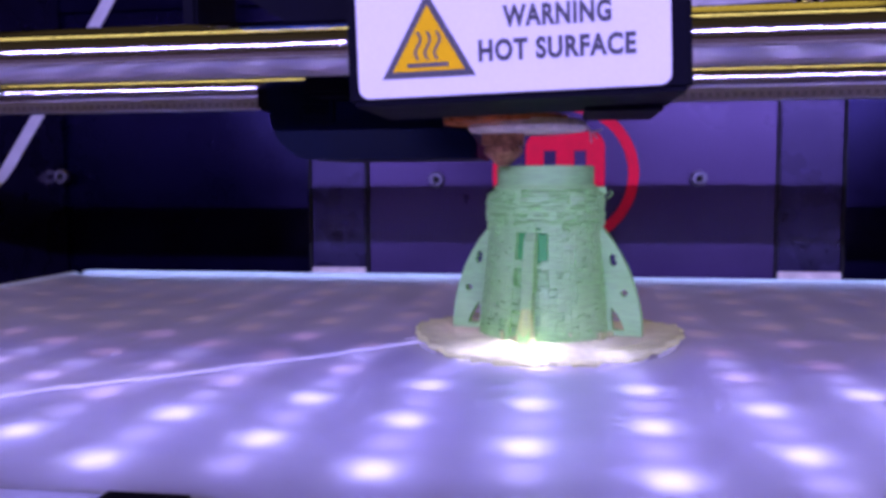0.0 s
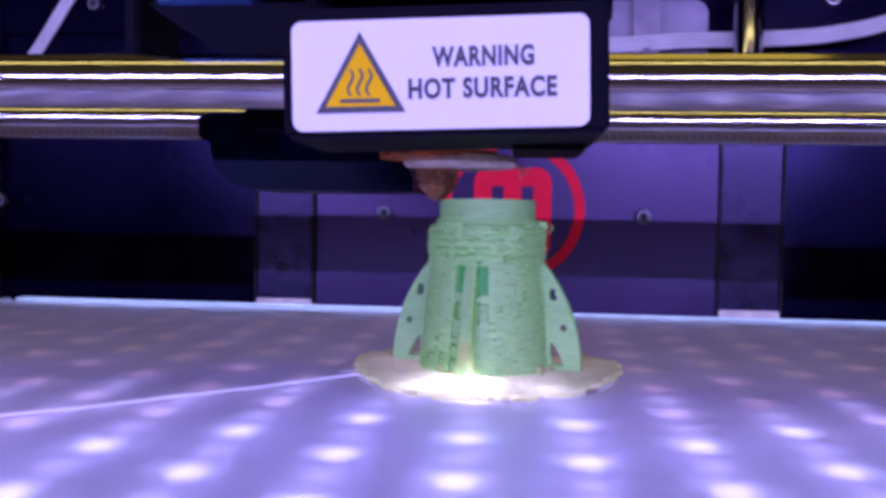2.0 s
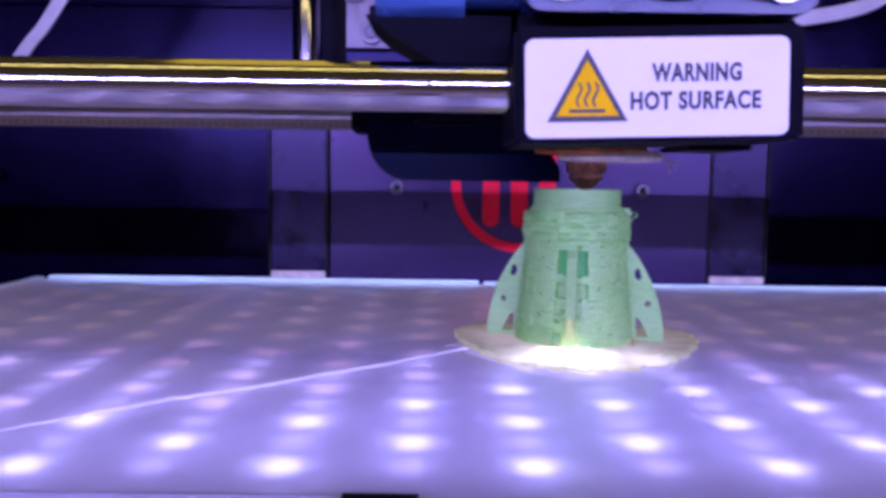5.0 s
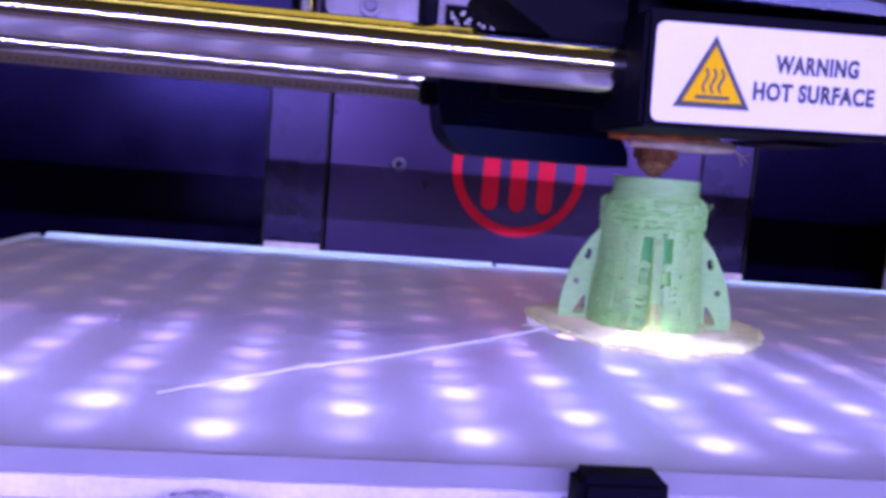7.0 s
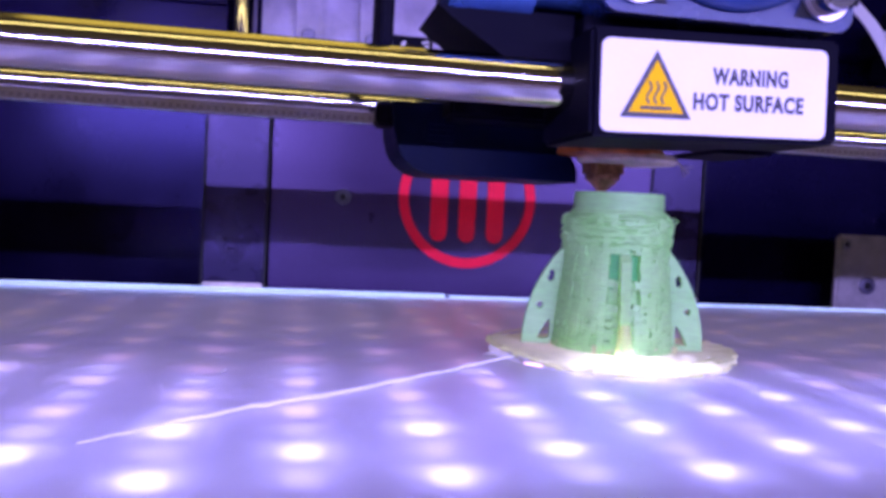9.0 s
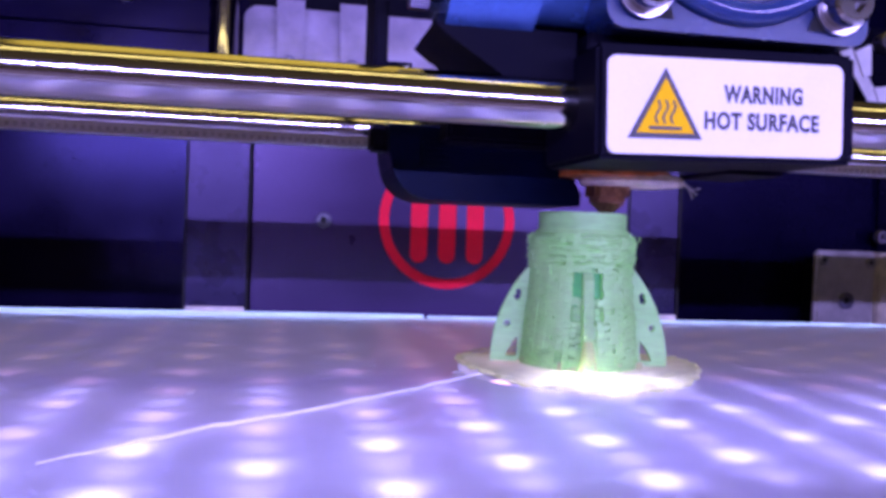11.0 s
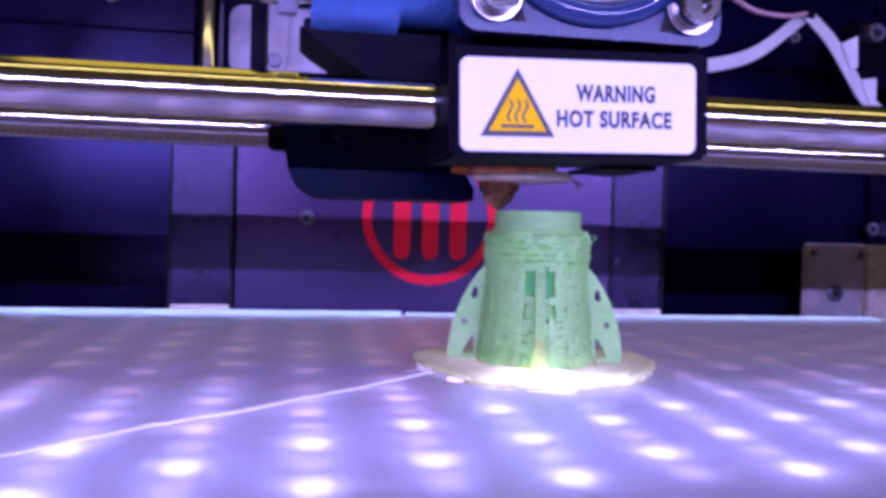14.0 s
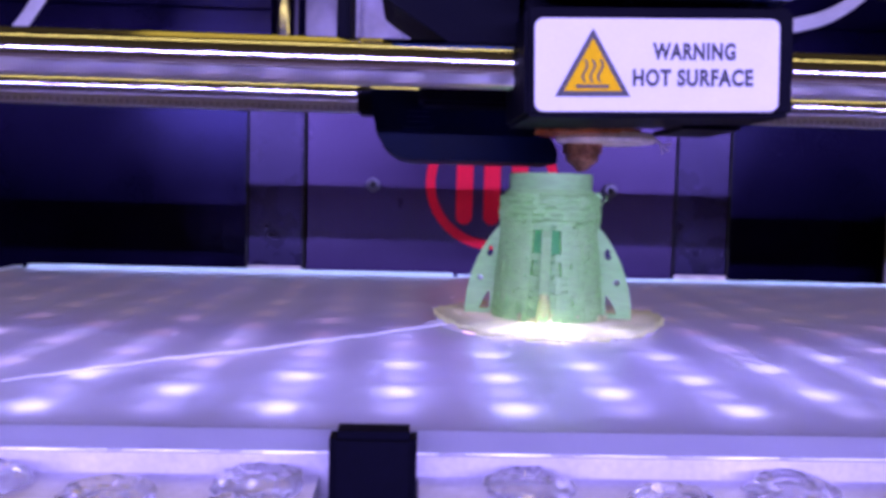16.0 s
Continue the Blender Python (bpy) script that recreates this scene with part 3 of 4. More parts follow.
def build_raft():
    random.seed(11)
    bm = bmesh.new()
    n = 120
    edge = []
    for i in range(n):
        a = 2 * math.pi * i / n
        r = 2.06 + 0.035 * math.sin(3 * a + 1) + (0.035 if i % 4 < 2 else -0.02) + random.uniform(-0.02, 0.02)
        edge.append((r * math.cos(a), r * math.sin(a) * (0.82 if a < math.pi else 1.0)))
    rings = []
    for k, z in ((0.98, 0.0), (1.0, 0.03), (0.985, 0.085), (0.85, 0.11), (0.70, 0.13), (0.5, 0.16)):
        rings.append([bm.verts.new((x * k, y * k, z + 0.012 * random.uniform(-1, 1) + 0.11 * max(0, k * abs(x) / 2 - 0.62) / 0.38)) for x, y in edge])
    for lo, hi in zip(rings, rings[1:]):
        for i in range(n):
            j = (i + 1) % n
            bm.faces.new((lo[i], lo[j], hi[j], hi[i]))
    bm.faces.new(rings[0][::-1]), bm.faces.new(rings[-1])
    # The raft is left open where the front rib is fused through it to the plate.
    bm.faces.ensure_lookup_table()
    gone = [f for f in bm.faces if len(f.verts) == 4 and f.calc_center_median().z > 0.13 and abs(math.degrees(math.atan2(f.calc_center_median().y, f.calc_center_median().x)) + 101) < 4.6 and f.calc_center_median().xy.length < 1.42]
    bmesh.ops.delete(bm, geom=gone, context="FACES_ONLY")
    r = thing("print_raft", (-0.08, -0.12, 0.004), "thin pale round raft with a ragged edge on the build plate", "print raft")
    low = part("lower_layer", bm, raft_mat, r)
    low.data.materials.append(clear_mat)
    for f in low.data.polygons:
        if f.normal.z < -0.8:
            f.material_index = 1
    # Upper layer: a few loose outer strands laid round the rim.
    for k in range(5):
        a0, rr = random.uniform(0, 360), random.uniform(1.55, 1.98)
        pts = [((rr + 0.015 * random.uniform(-1, 1)) * math.cos(radians(a0 + 7 * i)), (rr + 0.015 * random.uniform(-1, 1)) * math.sin(radians(a0 + 7 * i)), 0.148) for i in range(random.randint(8, 20))]
        part("outer_strand", tube(pts, 0.012, n=6), raft_mat, r)
    return r


build_raft()


def pierced(outline, holes, y0, y1):
    """A flat outline in x and z with holes through it, drawn out from y0 to y1."""
    bm = bmesh.new()
    loops = []
    for ring in [outline] + holes:
        vs = [bm.verts.new((x, y0, z)) for x, z in ring]
        loops += [bm.edges.new((vs[k], vs[(k + 1) % len(vs)])) for k in range(len(vs))]
    bmesh.ops.triangle_fill(bm, use_beauty=True, use_dissolve=False, edges=loops)
    grown = bmesh.ops.extrude_face_region(bm, geom=list(bm.faces), use_keep_orig=True)
    for v in grown["geom"]:
        if isinstance(v, bmesh.types.BMVert):
            v.co.y = y1
    return bm


def fin_outline():
    """Curved outer edge of a fin, its root sunk in the supports."""
    outer = [(1.49, 0.0), (1.48, 0.25), (1.44, 0.5), (1.375, 0.75), (1.28, 1.0), (1.15, 1.25), (1.02, 1.45), (0.90, 1.6)]
    return outer + [(0.6, 1.66), (0.6, 0.0)]


def fin_holes():
    """A slanted slot at the foot, a round hole in the middle and a torn hole near the root."""
    slot = [(1.05, 0.08), (1.24, 0.07), (1.20, 0.18), (1.11, 0.34), (1.04, 0.42), (1.03, 0.25)]
    torn = [(1.01, 1.06), (1.08, 1.03), (1.12, 1.10), (1.08, 1.14), (1.09, 1.20), (1.03, 1.24), (0.99, 1.17)]
    return [slot, arc_points(1.22, 0.64, 0.055, 0, 324, 9), torn]


def flank(z):
    """Radius of the support wall: wide at the foot, a waist under the collar, then a fuller band."""
    return 1.0 - 0.10 * z if z < 1.5 else 0.85 + 0.035 * min(1, (z - 1.5) / 0.3)


def build_print():
    o = thing("printed_rocket", (CX, CY, 0.165), "half-printed pale green plastic rocket with fins and ragged supports", "3d print")
    o.rotation_euler.z = radians(TURN)
    z0 = 0.0
    core = [(0.70, z0), (0.74, 0.5), (0.80, 1.1), (0.78, 1.7), (0.74, 2.1), (0.72, 2.2), (0.72, 2.53), (0.66, 2.53), (0.66, 2.2)]
    part("body", lathe(core, 64, wobble=0.006), core_mat, o, "deep green solid body", smooth=True)
    part("top_collar", lathe([(0.73, 2.12), (0.735, 2.3), (0.735, 2.52), (0.72, 2.545), (0.66, 2.545), (0.66, 2.2)], 72, wobble=0.004), fin_mat, o, "smooth pale green upper collar", smooth=True)
    # Fins, thin and curved, each with a small hole near the root.
    rib = part("front_rib", prism([(0.6, 0.0), (1.36, 0.0), (1.3, 0.12), (1.2, 0.3), (1.14, 0.6), (1.07, 1.0), (0.98, 1.45), (0.88, 1.56), (0.6, 1.56)], -0.08, 0.08), rib_mat, o, "pale rounded rib", bevel=0.03)
    rib.rotation_euler.z = radians(270)
    flare = part("rib_foot", rods(((0.0, -1.18, 0.0), (0.0, -1.12, 0.5), 0.15, 0.08, 14)), raft_mat, o, "pale flared foot of the rib")
    for k in range(3):
        fin = part("fin", pierced(fin_outline(), fin_holes(), -0.075, 0.075), fin_mat, o)
        fin.rotation_euler.z = radians(90 * k)
    # Support walls: ragged vertical strips round the body, stacked from uneven strands.
    random.seed(21)
    strips = 54
    for i in range(strips):
        a = 360 * (i + 0.5) / strips
        near = abs((a - 270 + 180) % 360 - 180)
        top = random.uniform(2.0, 2.2)
        w = math.pi * 0.97 / strips * random.uniform(0.98, 1.06)
        proud = random.uniform(-0.012, 0.012)
        bm, rings, z = bmesh.new(), [], 0.0
        while z < top:
            h = random.uniform(0.02, 0.05)
            gap = random.random() < 0.075 and z > 0.1
            if near < 17 and (0.78 < z < 1.02 or 1.14 < z < 1.55):
                gap = True
            rough = 0.010 if z < 1.5 else 0.026
            face = flank(z) + proud + random.uniform(-rough, rough * 1.2)
            rad = face - (0.10 if near < 17 else 0.05) if gap else face
            ww = w * random.uniform(0.96, 1.02)
            q = Matrix.Rotation(radians(a + random.uniform(-0.5, 0.5)), 4, "Z")
            for zz in (z + 0.002, z + h - 0.002):
                rings.append([bm.verts.new(q @ Vector((x, y, zz))) for x, y in ((0.7, -ww), (rad, -ww), (rad, ww), (0.7, ww))])
            z += h
        for lo, hi in zip(rings, rings[1:]):
            for k in range(4):
                bm.faces.new((lo[k], lo[(k + 1) % 4], hi[(k + 1) % 4], hi[k]))
        bm.faces.new(rings[0]), bm.faces.new(rings[-1])
        part("support_strip", bm, print_mat, o, "ragged pale green support wall")
    # Horizontal strands that bridge the strips.
    for i in range(24):
        z = random.uniform(0.12, 2.12)
        a0 = random.uniform(0, 360)
        span = random.uniform(12, 60)
        if 0.85 < z < 1.6 and random.random() < 0.35:
            continue
        r = flank(z) - 0.008
        pts = [((r + random.uniform(-0.012, 0.02)) * math.cos(radians(a0 + span * k / 8)), (r + random.uniform(-0.012, 0.02)) * math.sin(radians(a0 + span * k / 8)), z + random.uniform(-0.01, 0.01)) for k in range(9)]
        part("strand", tube(pts, random.uniform(0.016, 0.028), n=6), print_mat, o)
    # Band of closed support under the collar.
    band = [(0.74, 1.66)]
    for k in range(16):
        z = 1.68 + 0.033 * k
        band += [(flank(z) + (0.02 if k % 3 else -0.03) - 0.10 * max(0, z - 2.1) / 0.1, z), (flank(z) - 0.012 - 0.10 * max(0, z - 2.1) / 0.1, z + 0.02)]
    band += [(0.74, 2.27)]
    part("support_band", lathe(band, 72, wobble=0.022), print_mat, o, "uneven pale green support band")
    # Loose curls at the shoulder.
    for sgn, zz in ((1, 2.06),):
        a0 = 5 if sgn > 0 else 185
        base = Vector((0.92 * math.cos(radians(a0)), 0.92 * math.sin(radians(a0)), zz))
        out = Vector((math.cos(radians(a0)), math.sin(radians(a0)), 0))
        pts = [base, base + out * 0.05 + Vector((0, 0, 0.02)), base + out * 0.09 + Vector((0, 0, 0.07)), base + out * 0.05 + Vector((0, 0, 0.11))]
        part("loose_curl", tube(smooth_line(pts, 4), 0.010, n=6), print_mat, o, "loose plastic curl")
    # Foot: crumbled first layers.
    bm = bmesh.new()
    for i in range(64):
        a = random.uniform(0, 360)
        r = random.uniform(0.88, 1.04)
        front = abs((a - 268 + 180) % 360 - 180) < 50
        h = random.uniform(0.04, 0.16) if front else random.uniform(0.03, 0.12)
        r = random.uniform(0.90, 0.97) if front else r
        m = Matrix.Rotation(radians(a), 4, "Z") @ Matrix.Translation((r, 0, h / 2 - 0.01)) @ Matrix.Diagonal((random.uniform(0.05, 0.14), random.uniform(0.05, 0.16), h, 1))
        bmesh.ops.create_cube(bm, size=1, matrix=m)
    foot = part("crumbled_foot", bm, raft_mat, o, "crumbled pale first layers")
    foot["kind"] = "stuff"
    return o


printed = build_print()
# Where the print stands on the raft the plastic is fused, so light enters through the foot.
for ob in printed.children:
    if ob.name.split(".")[0] in ("fin", "front_rib", "rib_foot", "support_strip", "crumbled_foot"):
        ob.data.materials.append(clear_mat)
        for f in ob.data.polygons:
            if f.normal.z < -0.9 and f.center.z < 0.02 * S:
                f.material_index = 1


def build_strand():
    """A long drawn thread of plastic across the plate, up to the raft."""
    random.seed(5)
    line = smooth_line([(-7.2, -5.56, 0.03), (-5.95, -4.3, 0.03), (-4.94, -3.54, 0.03), (-3.3, -2.06, 0.03), (-1.75, -0.6, 0.05)], 10)
    pts = [p + Vector((random.uniform(-0.02, 0.02), random.uniform(-0.02, 0.02), random.uniform(0, 0.015))) for p in line]
    rad = [0.010 + 0.016 * min(1, i / 8) * random.uniform(0.8, 1.25) for i in range(len(pts))]
    t = thing("plastic_thread", (0, 0, 0), "long pale thread of plastic lying on the plate", "plastic thread")
    part("thread", tube(pts, rad, n=8), thread_mat, t, smooth=True)
    for x, y, l, a in ((-3.1, -1.95, 0.12, 40), (-2.6, -1.95, 0.1, -30), (-2.15, -0.42, 0.16, 20), (-6.2, -2.1, 0.1, 70), (-1.6, 3.2, 0.1, 50)):
        d = Vector((math.cos(radians(a)), math.sin(radians(a)), 0)) * l
        c = thing("plastic_crumb", (x, y, 0.02), "tiny white crumb of plastic on the plate", "crumb", "crumbs on the plate")
        part("crumb", tube([-d, Vector((0, 0, 0.01)), d], [0.006, 0.013, 0.007], n=6), cable_mat, c)


build_strand()


# ---------------------------------------------------------------- the cross rails, which travel with the head front to back
def build_gantry():
    g = thing("cross_rails", (0, 0, 0), "two polished steel cross rails with a toothed drive belt", "rails")
    part("front_rail", rods(((-19.8, 1.0, 0.69), (19.8, 1.0, 0.69), 0.345, None, 48)), steel_mat, g, smooth=True)
    part("rear_rail", rods(((-19.8, 5.0, 0.66), (19.8, 5.0, 0.66), 0.345, None, 48)), steel_mat, g, smooth=True)
    belt = part("drive_belt", boxes((-19.5, 19.5, 4.16, 4.24, 0.27, 0.46)), belt_mat, g, "grey toothed rubber belt")
    tooth = bmesh.new()
    for i in range(300):
        x = -18.9 + 0.125 * i
        box(tooth, x, x + 0.055, 4.135, 4.162, 0.31, 0.375)
    t = part("belt_teeth", tooth, belt_tooth_mat, belt, "row of fine belt teeth")
    tagged(t, kind="stuff")
    for x in (-19.2, 18.2):
        part("end_carriage", boxes((x, x + 1.0, 0.2, 5.8, 0.05, 1.5)), dark_mat, g, bevel=0.08)
    return g


gantry = build_gantry()


# ---------------------------------------------------------------- the print head
def build_head():
    h = thing("extruder", (0, 0, 0), "black extruder with a white hot-surface warning label", "extruder")
    case = part("heatsink_case", boxes((-1.80, 1.90, 0.03, 2.1, -0.07, 1.40)), dark_mat, h, "matt black metal case", bevel=0.06)
    # Warning label.
    lab = part("warning_label", prism(rounded(-1.675, 1.675, 0.0, 1.24, 0.12, 6), 0.0, 0.026), label_mat, case, "white vinyl warning label")
    case.rotation_euler = (0, radians(-1.7), radians(0.8))
    tri = [(-1.36, 0.225), (-0.42, 0.225), (-0.89, 1.06)]

    def inset(k, dz=0.0):
        cx, cz = -0.89, 0.51
        return [(cx + (x - cx) * k, cz + (z - cz) * k + dz) for x, z in tri]
    part("warning_triangle", prism(inset(1.09), -0.010, -0.002), ink_mat, case, "black triangle border")
    part("warning_triangle_fill", prism(inset(0.84), -0.018, -0.011), amber_mat, case, "amber triangle field")
    part("symbol_bar", boxes((-1.12, -0.67, -0.024, -0.019, 0.31, 0.355)), ink_mat, case)
    for x in (-1.0, -0.895, -0.79):
        line = smooth_line([(x, -0.022, 0.39), (x - 0.03, -0.022, 0.47), (x + 0.03, -0.022, 0.60), (x, -0.022, 0.69)], 6)
        part("symbol_wave", ribbon(line, 0.028, 0.006, up=(1, 0, 0)), ink_mat, case)
    words("WARNING", 0.235, -0.075, 0.685, -0.002, ink_mat, case, 1.14)
    words("HOT SURFACE", 0.235, -0.345, 0.335, -0.002, ink_mat, case, 1.66)
    # Fan above the case.
    part("fan_mount", boxes((-1.75, 1.95, 0.6, 2.0, 1.36, 1.62)), dark_mat, h, "black fan mount", bevel=0.03)
    fan = part("cooling_fan", prism(rounded(-1.72, 2.0, 1.56, 5.28, 0.25), 0.05, 0.9), fan_mat, h, "blue-tinted cooling fan", bevel=0.06)
    part("fan_dish", lathe([(1.42, 0.02), (1.38, -0.02), (0.7, 0.03)], 48, centre=(0.14, 0, 3.42), axis="Y"), clear_blue_mat, fan, "blue fan dish", smooth=True)
    for sx in (-1, 1):
        part("corner_slot", prism([(0.14 + sx * 0.95, 1.72), (0.14 + sx * 1.22, 1.72), (0.14 + sx * 1.05, 1.95)], 0.03, 0.05), seam_mat, fan)
    torus = [(1.56 + 0.17 * math.cos(2 * math.pi * k / 12), 0.0 + 0.15 * math.sin(2 * math.pi * k / 12)) for k in range(13)]
    part("fan_ring", lathe(torus, 64, centre=(0.14, 0, 3.42), axis="Y"), clear_blue_mat, fan, "shiny clear blue ring", smooth=True)
    # Added ring, there only to draw the white arc reflected on the fan.
    torus = [(1.36 + 0.075 * math.cos(2 * math.pi * k / 10), -0.08 + 0.075 * math.sin(2 * math.pi * k / 10)) for k in range(11)]
    part("highlight_ring", lathe(torus, 64, centre=(0.14, 0, 3.42), axis="Y"), satin_mat, fan, "added steel ring for the fan's bright arc highlight", smooth=True)
    part("fan_hub", lathe([(0.65, -0.06), (0.7, 0.0), (0.7, 0.06)], 32, centre=(0.14, 0, 3.42), axis="Y"), dark_mat, fan, smooth=True)
    for k in range(4):
        a = math.pi / 4 + k * math.pi / 2
        part("fan_spoke", tube([(0.14 + 0.65 * math.cos(a), 0.0, 3.42 + 0.65 * math.sin(a)), (0.14 + 1.9 * math.cos(a), 0.02, 3.42 + 1.9 * math.sin(a))], 0.07), clear_blue_mat, fan)
    for x in (-1.24, 1.52):
        for z in (2.04, 4.8):
            s = part("fan_screw", lathe([(0.11, 0.02), (0.13, 0.02), (0.14, -0.10), (0.25, -0.10), (0.29, -0.06), (0.29, 0.2)], 20, axis="Y"), steel_mat, fan, "bright steel socket screw", smooth=True)
            s.location = (x * S, -0.25 * S, z * S)
            w = part("washer", lathe([(0.2, 0.2), (0.36, 0.2), (0.36, 0.26), (0.2, 0.26)], 20, axis="Y"), satin_mat, s, smooth=True)
    # Drive motor, lying along the rail, with a knurled thumb screw.
    motor = part("drive_motor", rods(((-3.65, 1.2, 2.42), (-2.45, 1.2, 2.42), 0.88, None, 44)), drum_mat, h, "glossy dark blue motor drum", smooth=True)
    part("motor_neck", rods(((-2.46, 1.2, 2.42), (-1.55, 1.2, 2.42), 0.66, None, 36)), drum_mat, motor, smooth=True)
    part("motor_bracket", prism([(-3.8, 1.64), (-3.62, 1.5), (-2.8, 0.98), (-1.82, 0.98), (-1.82, 1.64)], 0.85, 2.6), dark_mat, h, "black plastic bracket", bevel=0.08)
    part("motor_body", boxes((-2.9, -1.2, 2.0, 4.4, 1.08, 3.7)), dark_mat, h, "square black motor body", bevel=0.08)
    part("thumb_screw_shaft", rods(((-4.35, 1.1, 2.06), (-3.6, 1.1, 2.06), 0.09, None, 12)), steel_mat, motor, smooth=True)
    bm = rods(((-4.1, 1.1, 2.06), (-3.84, 1.1, 2.06), 0.20, None, 24))
    for i in range(24):
        a = 2 * math.pi * i / 24
        box(bm, -4.09, -3.85, 1.1 + 0.2 * math.cos(a) - 0.015, 1.1 + 0.2 * math.cos(a) + 0.015, 2.06 + 0.2 * math.sin(a) - 0.015, 2.06 + 0.2 * math.sin(a) + 0.015)
    part("thumb_screw", bm, bolt_mat, motor, "knurled blue-grey thumb screw")
    part("motor_clip", boxes((-3.75, -3.5, 0.9, 1.3, 1.62, 1.78)), shroud_mat, motor, bevel=0.02)
    part("mount_plate", boxes((-4.5, -4.3, 1.6, 3.0, 1.05, 4.2)), dark_mat, h, "worn metal mounting plate", bevel=0.04)
    part("spacer_post", rods(((-2.75, 1.4, 0.9), (-2.75, 1.4, 1.3), 0.08, None, 12)), satin_mat, h, smooth=True)
    # Blower shroud behind the rail, with a moulded latch and a rounded lower corner.
    outline = [(-4.05, 0.62), (-4.0, 0.1)] + arc_points(-3.3, 0.08, 0.68, 185, 268, 8) + [(-1.1, -0.60), (-0.74, -0.60), (-0.74, -0.38), (-0.9, -0.1), (-0.9, 0.62)]
    shroud = part("blower_shroud", prism(outline, 3.45, 5.3), shroud_mat, h, "dark navy plastic blower shroud", bevel=0.08)
    part("latch_frame", prism(rounded(-3.5, -2.95, -0.04, 0.36, 0.05), 3.38, 3.46), shroud_mat, shroud, bevel=0.02)
    for z in (0.06, 0.15, 0.24):
        part("latch_rib", boxes((-3.42, -3.03, 3.33, 3.38, z, z + 0.035)), shroud_mat, shroud)
    part("belt_clamp", boxes((-4.3, -3.7, 3.7, 4.4, 0.2, 0.62)), dark_mat, shroud, bevel=0.05)
    part("carriage", boxes((-3.2, 1.7, 2.72, 5.4, 0.3, 1.05)), dark_mat, h, "black plastic carriage", bevel=0.06)
    # Hot end.
    hot = part("heater_disc", lathe([(0.6, -0.26), (0.82, -0.24), (0.86, -0.19), (0.84, -0.13), (0.8, -0.09)], 40, centre=(0.02, 3.1, 0)), wrap_mat, h, "white tape-wrapped heater disc", smooth=True)
    part("amber_wrap", lathe([(0.66, -0.14), (0.9, -0.12), (0.9, -0.02), (0.7, 0.0)], 40, centre=(-0.3, 3.1, 0), wobble=0.03), kapton_mat, hot, "scorched amber film")
    part("nozzle_block", boxes((-0.64, -0.04, 2.96, 3.56, -0.50, -0.14)), copper_mat, hot, "scorched copper block", bevel=0.07)
    part("nozzle", lathe([(0.29, -0.46), (0.29, -0.53), (0.07, -0.73), (0.03, -0.73)], 12, centre=(-0.34, 3.26, 0)), copper_mat, hot, "scorched brass nozzle")
    part("guard_plate", boxes((0.8, 1.75, 1.4, 3.0, -0.10, -0.03)), dark_mat, h, bevel=0.02)
    for i, (x, z) in enumerate(((1.0, -0.36), (0.92, -0.42), (1.06, -0.25))):
        line = smooth_line([(0.8, 2.9, -0.15), (0.86 + 0.03 * i, 2.8, -0.2 - 0.03 * i), (x, 2.7, z)], 5)
        part("stray_fibre", tube(line, 0.012, n=5), wrap_mat, hot)
    return h


head = build_head()


# ---------------------------------------------------------------- loose cables
def build_cables():
    c = thing("ribbon_cable", (0, 0, 0), "flat white ribbon cable hanging at the side", "cable", "ribbon cables")
    line = smooth_line([(-12.4, 12.2, 11.4), (-13.1, 12, 10.2), (-13.78, 12, 9.15), (-14.85, 12, 7.5), (-15.5, 12, 6.7), (-17.3, 12, 4.2), (-18.3, 12, 2.8), (-19.4, 12, 1.9)], 6)
    part("band", ribbon(line, 0.46, 0.06, up=(1, -0.2, 0.3)), cable_mat, c)
    d = thing("ribbon_cable", (0, 0, 0), "flat white four-core ribbon cable along the rear", "cable", "ribbon cables")
    line = smooth_line([(0.9, 16.85, 8.5), (3.66, 16.85, 8.62), (6.1, 16.85, 8.77), (8.58, 16.85, 8.82), (11.0, 16.6, 8.95), (12.9, 15.6, 9.35), (14.4, 14.4, 10.7)], 6)
    for k in range(4):
        part("core", tube([p + Vector((0, 0, 0.135 * (k - 1.5))) for p in line], 0.072, n=8), cable_mat, d, smooth=True)
    e = thing("ribbon_cable", (0, 0, 0), "folded flat white ribbon cable at the side", "cable", "ribbon cables")
    line = smooth_line([(14.4, 14.4, 10.72), (14.65, 14.2, 10.35), (15.05, 14, 9.8), (15.65, 14, 9.05), (16.7, 14, 7.6), (17.9, 14, 6.9), (19.3, 14, 6.6)], 6)
    part("band", ribbon(line, 0.62, 0.05, up=(1, 0.3, 0.4)), cable_mat, e)
    part("joint_clip", boxes((14.2, 14.62, 14.2, 14.6, 10.5, 10.95)), dark_mat, e, "small black cable clip", bevel=0.05)
    w = thing("fan_wire", (0, 0, 0), "thin pink fan wire hanging behind the extruder", "wire")
    part("strand", tube(smooth_line([(14.4, 14.4, 10.75), (12.2, 12.2, 9.95), (9.6, 10, 9.45), (5, 4, 8.4), (1.3, -1.4, 7.2)], 6), 0.075), pink_mat, w, smooth=True)
    part("folded_corner", prism([(15.5, 9.6), (16.15, 9.9), (16.2, 8.75), (15.9, 8.7)], 13.86, 13.92), cable_mat, e)
    part("folded_corner", prism([(16.35, 8.3), (17.0, 8.4), (17.0, 7.4), (16.8, 7.3)], 13.86, 13.92), cable_mat, e)


build_cables()


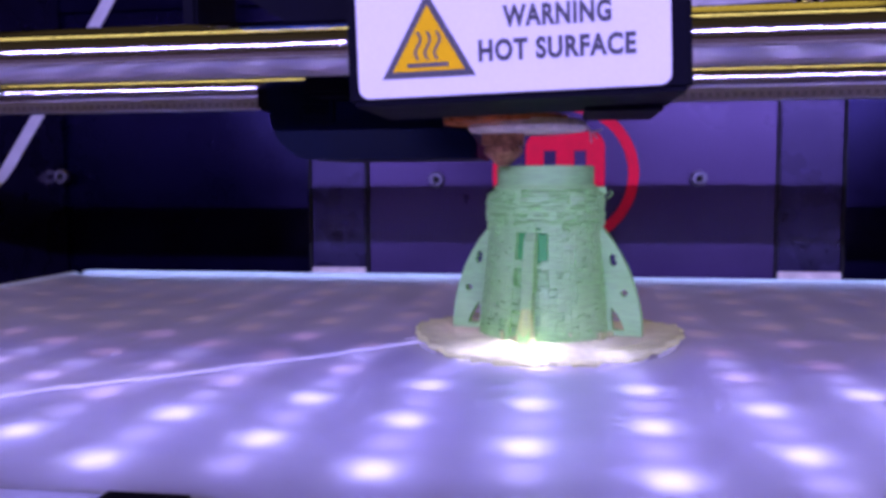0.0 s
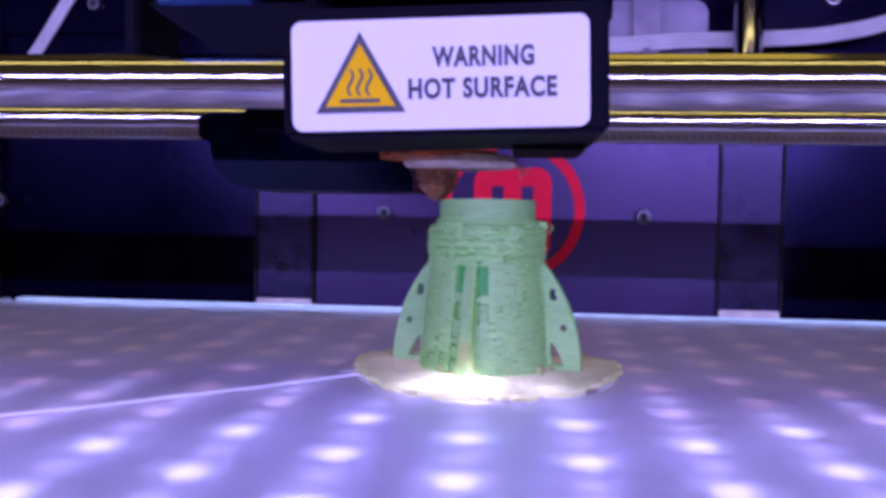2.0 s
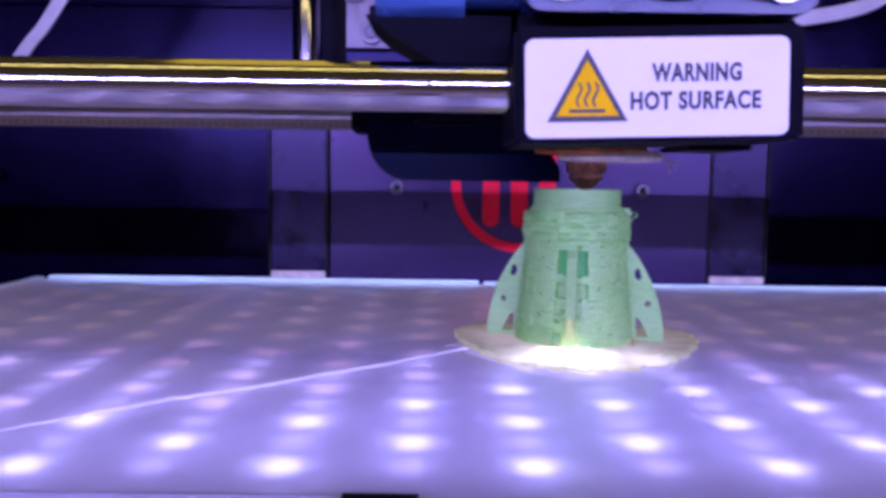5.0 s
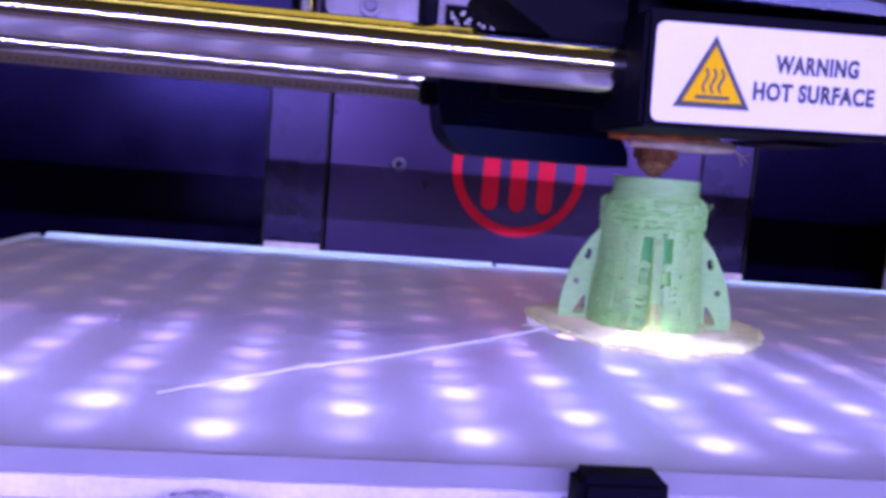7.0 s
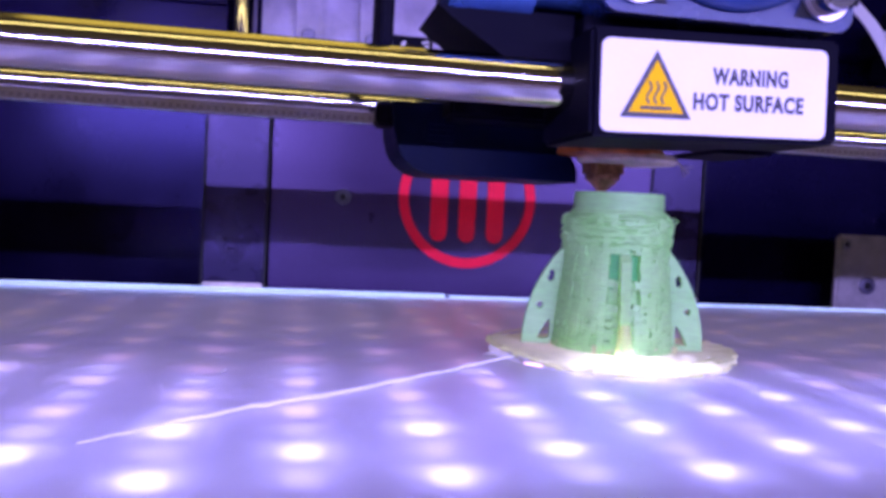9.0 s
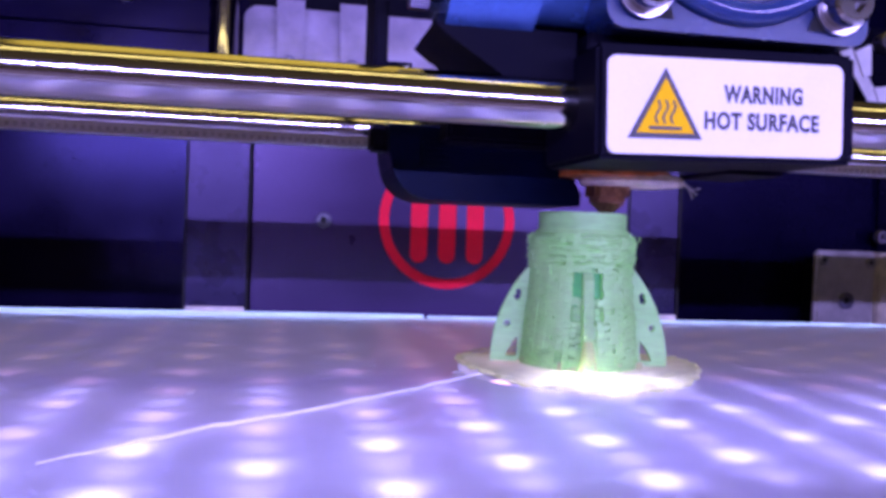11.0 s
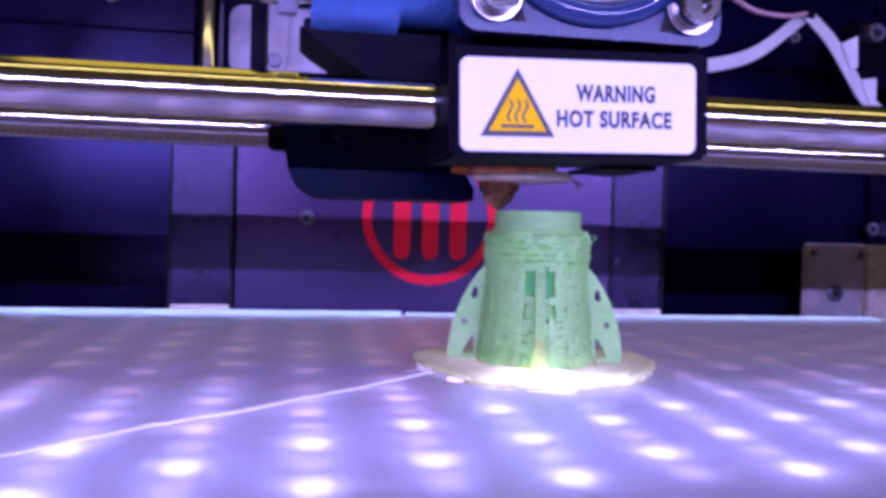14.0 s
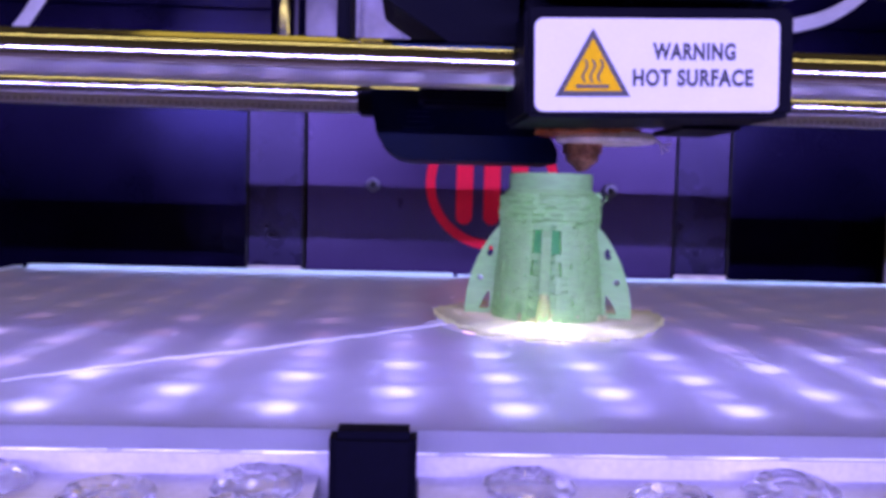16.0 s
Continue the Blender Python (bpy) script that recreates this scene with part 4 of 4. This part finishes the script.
def build_cable_bracket():
    """Stepped black bracket on the side wall, round which the ribbon cable folds."""
    b = thing("cable_bracket", (16.0, 14.3, 8.0), "stepped black plastic cable bracket with a steel screw", "bracket")
    part("lower_step", boxes((0.25, 3.98, 0.0, 1.2, 0.05, 0.9)), dark_mat, b, bevel=0.06)
    part("middle_step", boxes((-0.35, 3.98, 0.05, 1.2, 0.92, 1.7)), dark_mat, b, bevel=0.06)
    part("upper_step", boxes((0.5, 3.98, 0.1, 1.2, 1.72, 2.7)), dark_mat, b, bevel=0.06)
    hex_bolt("screw", (1.0, 0.1, 2.1), 0.38, b, satin_mat, 0.5)


build_cable_bracket()


# ---------------------------------------------------------------- movement
HEAD = [(0, -0.34, -4.09, 3.43),
    (0.5, 0.79, -3.86, 3.47),
    (1, 0.61, -3.10, 3.46),
    (1.5, -0.48, -3.31, 3.44),
    (2, -0.50, -3.72, 3.42),
    (2.5, -0.08, -3.01, 3.47),
    (3, 0.92, -3.23, 3.45),
    (3.5, 0.39, -4.27, 3.43),
    (4, -0.12, -3.98, 3.40),
    (4.5, -0.34, -3.92, 3.45),
    (5, 0.35, -3.75, 3.42),
    (5.5, 0.80, -3.40, 3.44),
    (6, 0.10, -2.90, 3.45),
    (6.5, -0.40, -3.50, 3.45),
    (7, 0.00, -4.00, 3.45),
    (7.5, -0.15, -3.60, 3.46),
    (8, 0.07, -3.90, 3.46),
    (8.5, 0.99, -3.56, 3.46),
    (9, 0.25, -2.71, 3.49),
    (9.5, -0.30, -3.10, 3.46),
    (10, -0.30, -3.90, 3.45),
    (10.5, 0.50, -4.10, 3.43),
    (11, 0.60, -3.70, 3.42),
    (11.5, -0.03, -4.12, 3.42),
    (12, 0.28, -4.08, 3.45),
    (12.5, 1.01, -3.34, 3.46),
    (13, 0.03, -2.92, 3.45),
    (13.5, -0.30, -3.68, 3.44),
    (14, -0.37, -3.18, 3.47),
    (14.5, 0.45, -3.07, 3.44),
    (15, 0.91, -3.83, 3.50),
    (15.5, -0.27, -4.13, 3.44),
    (16, 0.73, -3.85, 3.49),]


def motions():
    walk(head, [(t, pose(x * S, y * S, z * S)) for t, x, y, z in HEAD])
    walk(gantry, [(t, pose(0, y * S, z * S)) for t, x, y, z in HEAD])


motions()
